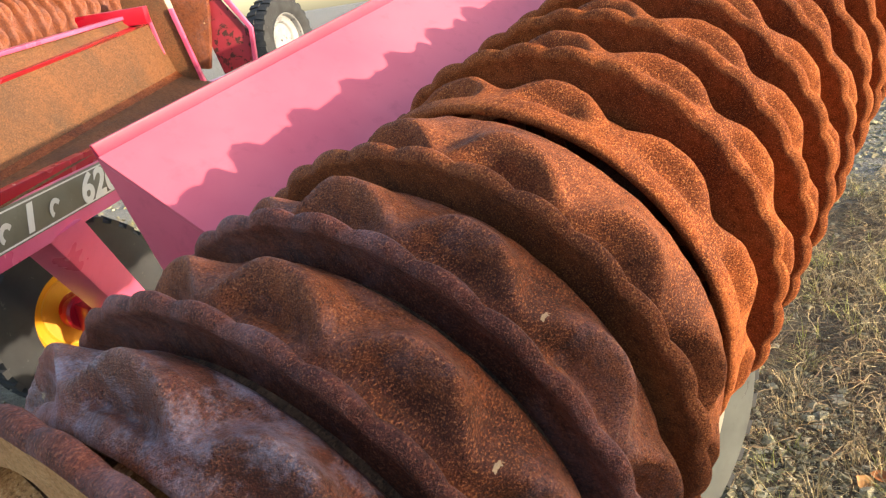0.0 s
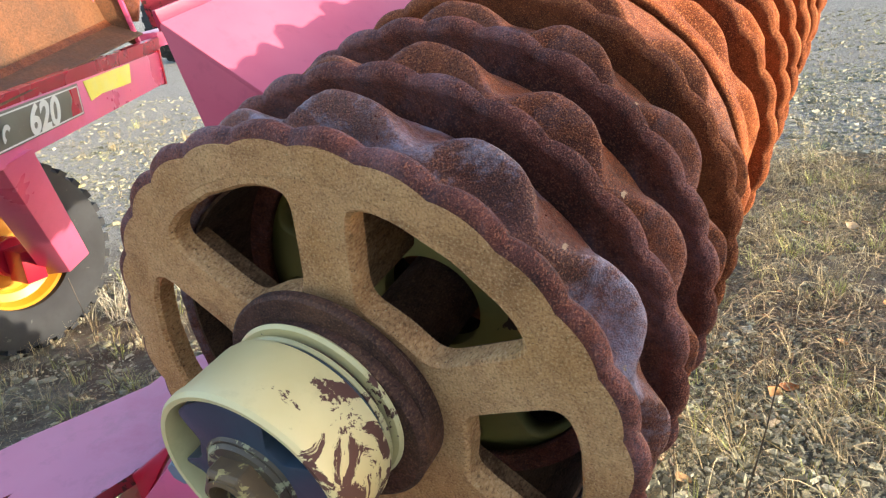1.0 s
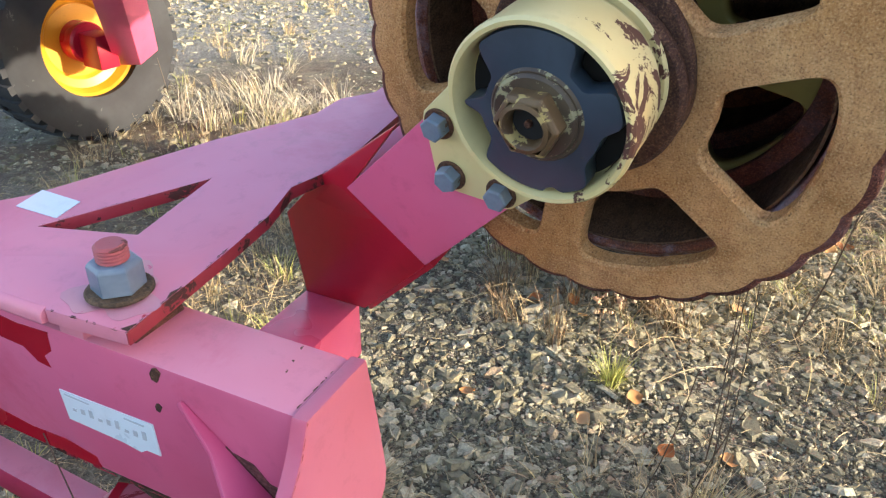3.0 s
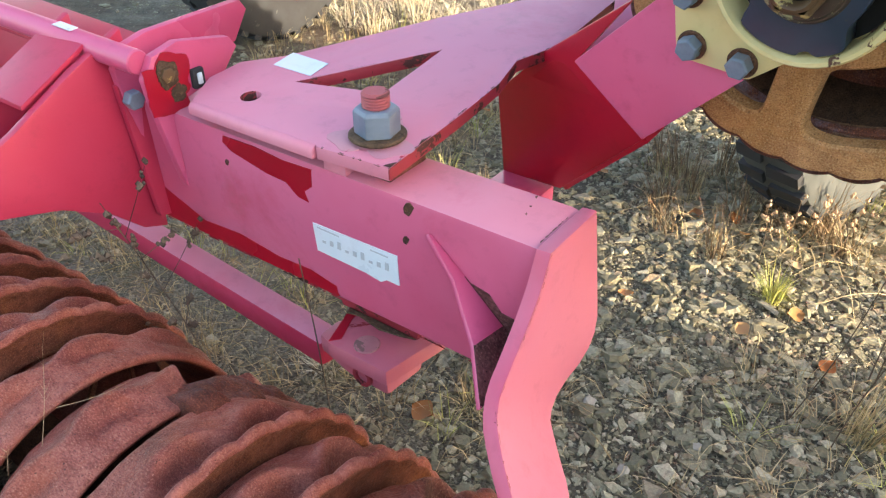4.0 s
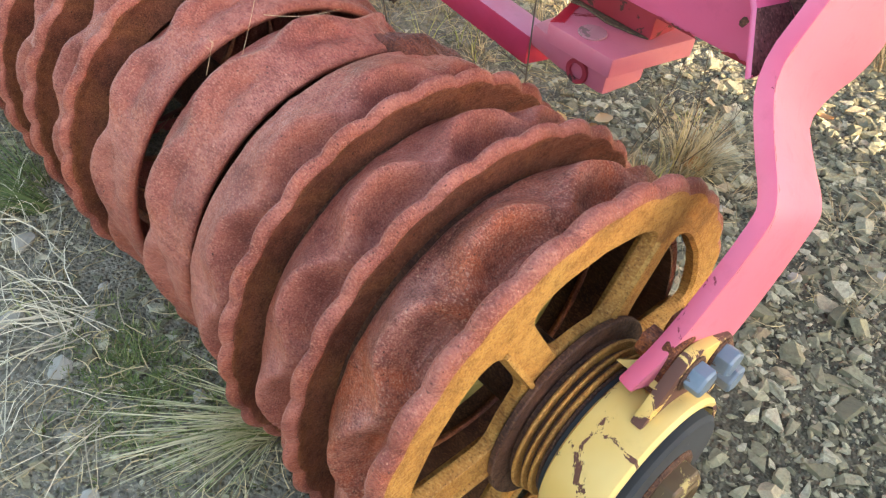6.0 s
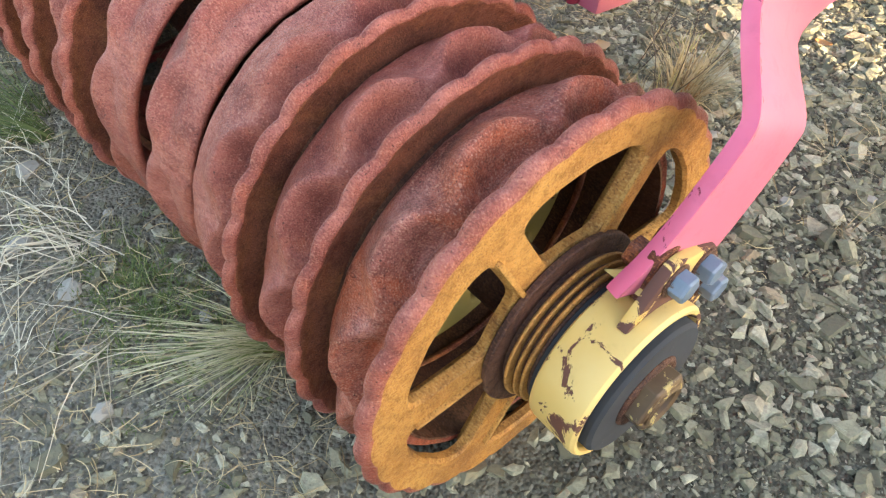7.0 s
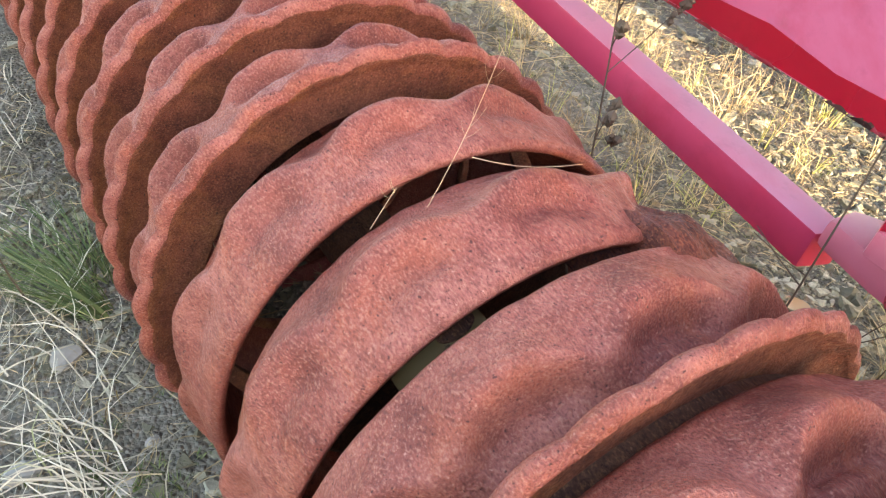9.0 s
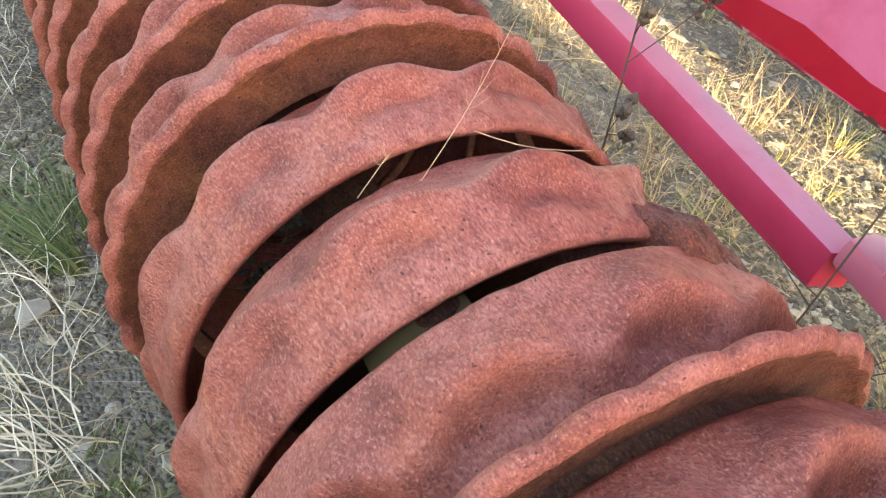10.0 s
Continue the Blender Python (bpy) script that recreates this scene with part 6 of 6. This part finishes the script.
def build_stems():
    brown = blade_material("dead_stem", (0.05, 0.035, 0.022), (0.11, 0.08, 0.05), (0.16, 0.11, 0.06))
    straw = blade_material("straw_stem", (0.42, 0.28, 0.15), (0.55, 0.38, 0.22), (0.5, 0.36, 0.2))
    dry_stem("straw_stalk", (-0.862, 0.082, 0.455), (-0.850, 0.132, 0.585), (0.003, 0.0, 0.0), 0.0005, straw, "thin straw stalk stuck between two rusty rings", 0, 3, 7)
    dry_stem("straw_stalk", (-0.845, 0.110, 0.500), (-0.772, 0.170, 0.500), (0.0, 0.0, -0.006), 0.00055, straw, "pale straw lying across the ring gap", 0, 4, 0)
    dry_stem("straw_stalk", (-0.890, 0.045, 0.44), (-0.872, 0.043, 0.492), (0.0, 0.0, 0.0), 0.0006, straw, "thin straw sprig in the ring gap", 0, 5, 4)
    dry_stem("weed_stem", (-1.41, 0.055, 0.0), (-1.40, 0.02, 0.34), (0.0, -0.02, 0), 0.0016, brown, "thin dark dead weed stem", 0, 6, 3)
    dry_stem("weed_stem", (-0.57, 0.345, 0.0), (-0.571, 0.305, 0.62), (0.01, 0.0, 0), 0.0020, brown, "dark bent weed stem beside the link", 0, 7, 3)
    dry_stem("weed_stem", (-0.80, 0.50, 0.0), (-0.835, 0.30, 0.69), (0.0, 0.02, 0), 0.0018, brown, "dead weed with dark seed heads beside the beam", 9, 8, 12)
    dry_stem("weed_stem", (0.66, 1.16, 0.0), (0.64, 1.10, 0.50), (0.01, 0.0, 0), 0.0016, brown, "thin dark dead weed stem", 2, 9, 5)
    dry_stem("weed_stem", (0.30, 0.70, 0.0), (0.33, 0.60, 0.46), (0.01, 0.0, 0), 0.0017, brown, "thin dark dead weed stem", 0, 10, 3)
    dry_stem("weed_stem", (0.36, 0.62, 0.0), (0.40, 0.55, 0.42), (0.0, 0.02, 0), 0.0017, brown, "thin dark dead weed stem", 0, 11, 3)
    dry_stem("weed_stem", (-0.95, 2.20, 0.0), (-0.98, 2.16, 0.55), (0.01, 0.0, 0), 0.0022, brown, "thin dark dead weed stem", 0, 12, 3)
    dry_stem("weed_stem", (-0.75, 2.15, 0.0), (-0.80, 2.10, 0.50), (0.01, 0.0, 0), 0.0022, brown, "thin dark dead weed stem", 0, 13, 3)
    dry_stem("weed_stem", (0.911, 1.299, 0.0), (0.97, 1.263, 0.431), (0.008, 0.0, 0), 0.0030, brown, "leaning brown dead weed stem on the gravel", 0, 41, 3)
    dry_stem("weed_stem", (0.498, 0.83, 0.0), (0.488, 0.834, 0.478), (0.006, 0.0, 0), 0.0020, brown, "thin dark dead weed stem", 0, 42, 2)
    dry_stem("weed_stem", (0.513, 0.828, 0.0), (0.5, 0.834, 0.432), (0.006, 0.0, 0), 0.0020, brown, "thin dark dead weed stem", 0, 43, 2)
    dry_stem("weed_stem", (0.531, 0.825, 0.0), (0.52, 0.83, 0.491), (0.006, 0.0, 0), 0.0020, brown, "thin dark dead weed stem", 0, 44, 2)
    for k, (root, top) in enumerate((((-0.397, 0.785, 0), (-0.354, 0.700, 0.30)), ((-0.309, 0.72, 0), (-0.325, 0.606, 0.34)), ((-0.305, 0.747, 0), (-0.228, 0.713, 0.20)), ((-0.378, 0.817, 0), (-0.349, 0.646, 0.25)), ((-0.338, 0.73, 0), (-0.405, 0.567, 0.30)))):
        dry_stem("weed_stem", root, top, (0.012, 0.0, 0), 0.0013, brown, "thin dark branching weed stem beside the dry tuft", 0, 50 + k, 6)
    for k in range(5):
        dry_stem("weed_stem", (3.05 + 0.08 * k, 3.75 + 0.05 * (k % 2), 0.0), (2.85 + 0.16 * k, 3.72, 0.75 + 0.06 * k), (0.01, 0.0, 0), 0.0035, straw, "tall bare pale weed stem on the gravel", 0, 20 + k, 5)
    for k in range(6):
        dry_stem("weed_stem", (0.36 + 0.06 * k, 1.30 + 0.05 * (k % 3), 0.0), (0.33 + 0.08 * k, 1.26, 0.20 + 0.02 * k), (0.01, 0.0, 0), 0.0014, straw, "dry buff weed stem under the raised rings", 4, 30 + k, 8)


def leaf_litter():
    """Fallen leaves, each a small curled sheet."""
    rng = random.Random(31)
    m, n, l, b = mat("fallen_leaf", 0.7)
    info = n.new("ShaderNodeObjectInfo")
    l.new(ramp(n, l, info.outputs["Random"], [(0.0, (0.30, 0.10, 0.02)), (0.5, (0.42, 0.22, 0.07)), (1.0, (0.50, 0.36, 0.19))]), b.inputs["Base Color"])
    verts, faces = [], []
    for i in range(7):
        t = i / 6
        w = 0.46 * math.sin(math.pi * min(1.0, t * 1.08)) ** 0.8
        z = 0.22 * (t - 0.5) ** 2 * 4 * 0.4
        verts += [(t - 0.5, -w, z + 0.10), (t - 0.5, 0, z), (t - 0.5, w, z + 0.14)]
    for i in range(6):
        for k in range(2):
            faces.append((3 * i + k, 3 * i + k + 1, 3 * i + 4 + k, 3 * i + 3 + k))
    me = bpy.data.meshes.new("leaf")
    me.from_pydata(verts, [], faces)
    me.materials.append(m)
    spots = [(2.31, 3.08, 0.07), (2.05, 2.17, 0.055), (1.62, 2.02, 0.05), (1.30, 1.79, 0.06), (1.88, 1.84, 0.05), (0.55, 0.83, 0.05), (1.243, 1.775, 0.055), (-0.46, 0.62, 0.06), (0.22, 1.50, 0.05), (0.80, 1.42, 0.05), (0.42, 0.86, 0.045)]
    for x, y, size in spots + [(rng.uniform(-0.6, 2.2), rng.uniform(0.5, 3.2), rng.uniform(0.025, 0.05)) for _ in range(40)] + [(rng.uniform(-2.0, -1.1), rng.uniform(-0.3, 0.9), rng.uniform(0.02, 0.045)) for _ in range(12)]:
        ob = link("leaf", me, None, None, "", True, pose(x, y, ground_height(x, y) + 0.012, rng.uniform(-25, 25), rng.uniform(-25, 25), rng.uniform(0, 360)) @ Matrix.Scale(size, 4))
        tagged(ob, "dry orange-brown fallen leaf on the gravel", "leaf", "fallen leaves")


scatter_stones()
build_stems()
leaf_litter()
scatter_grass()
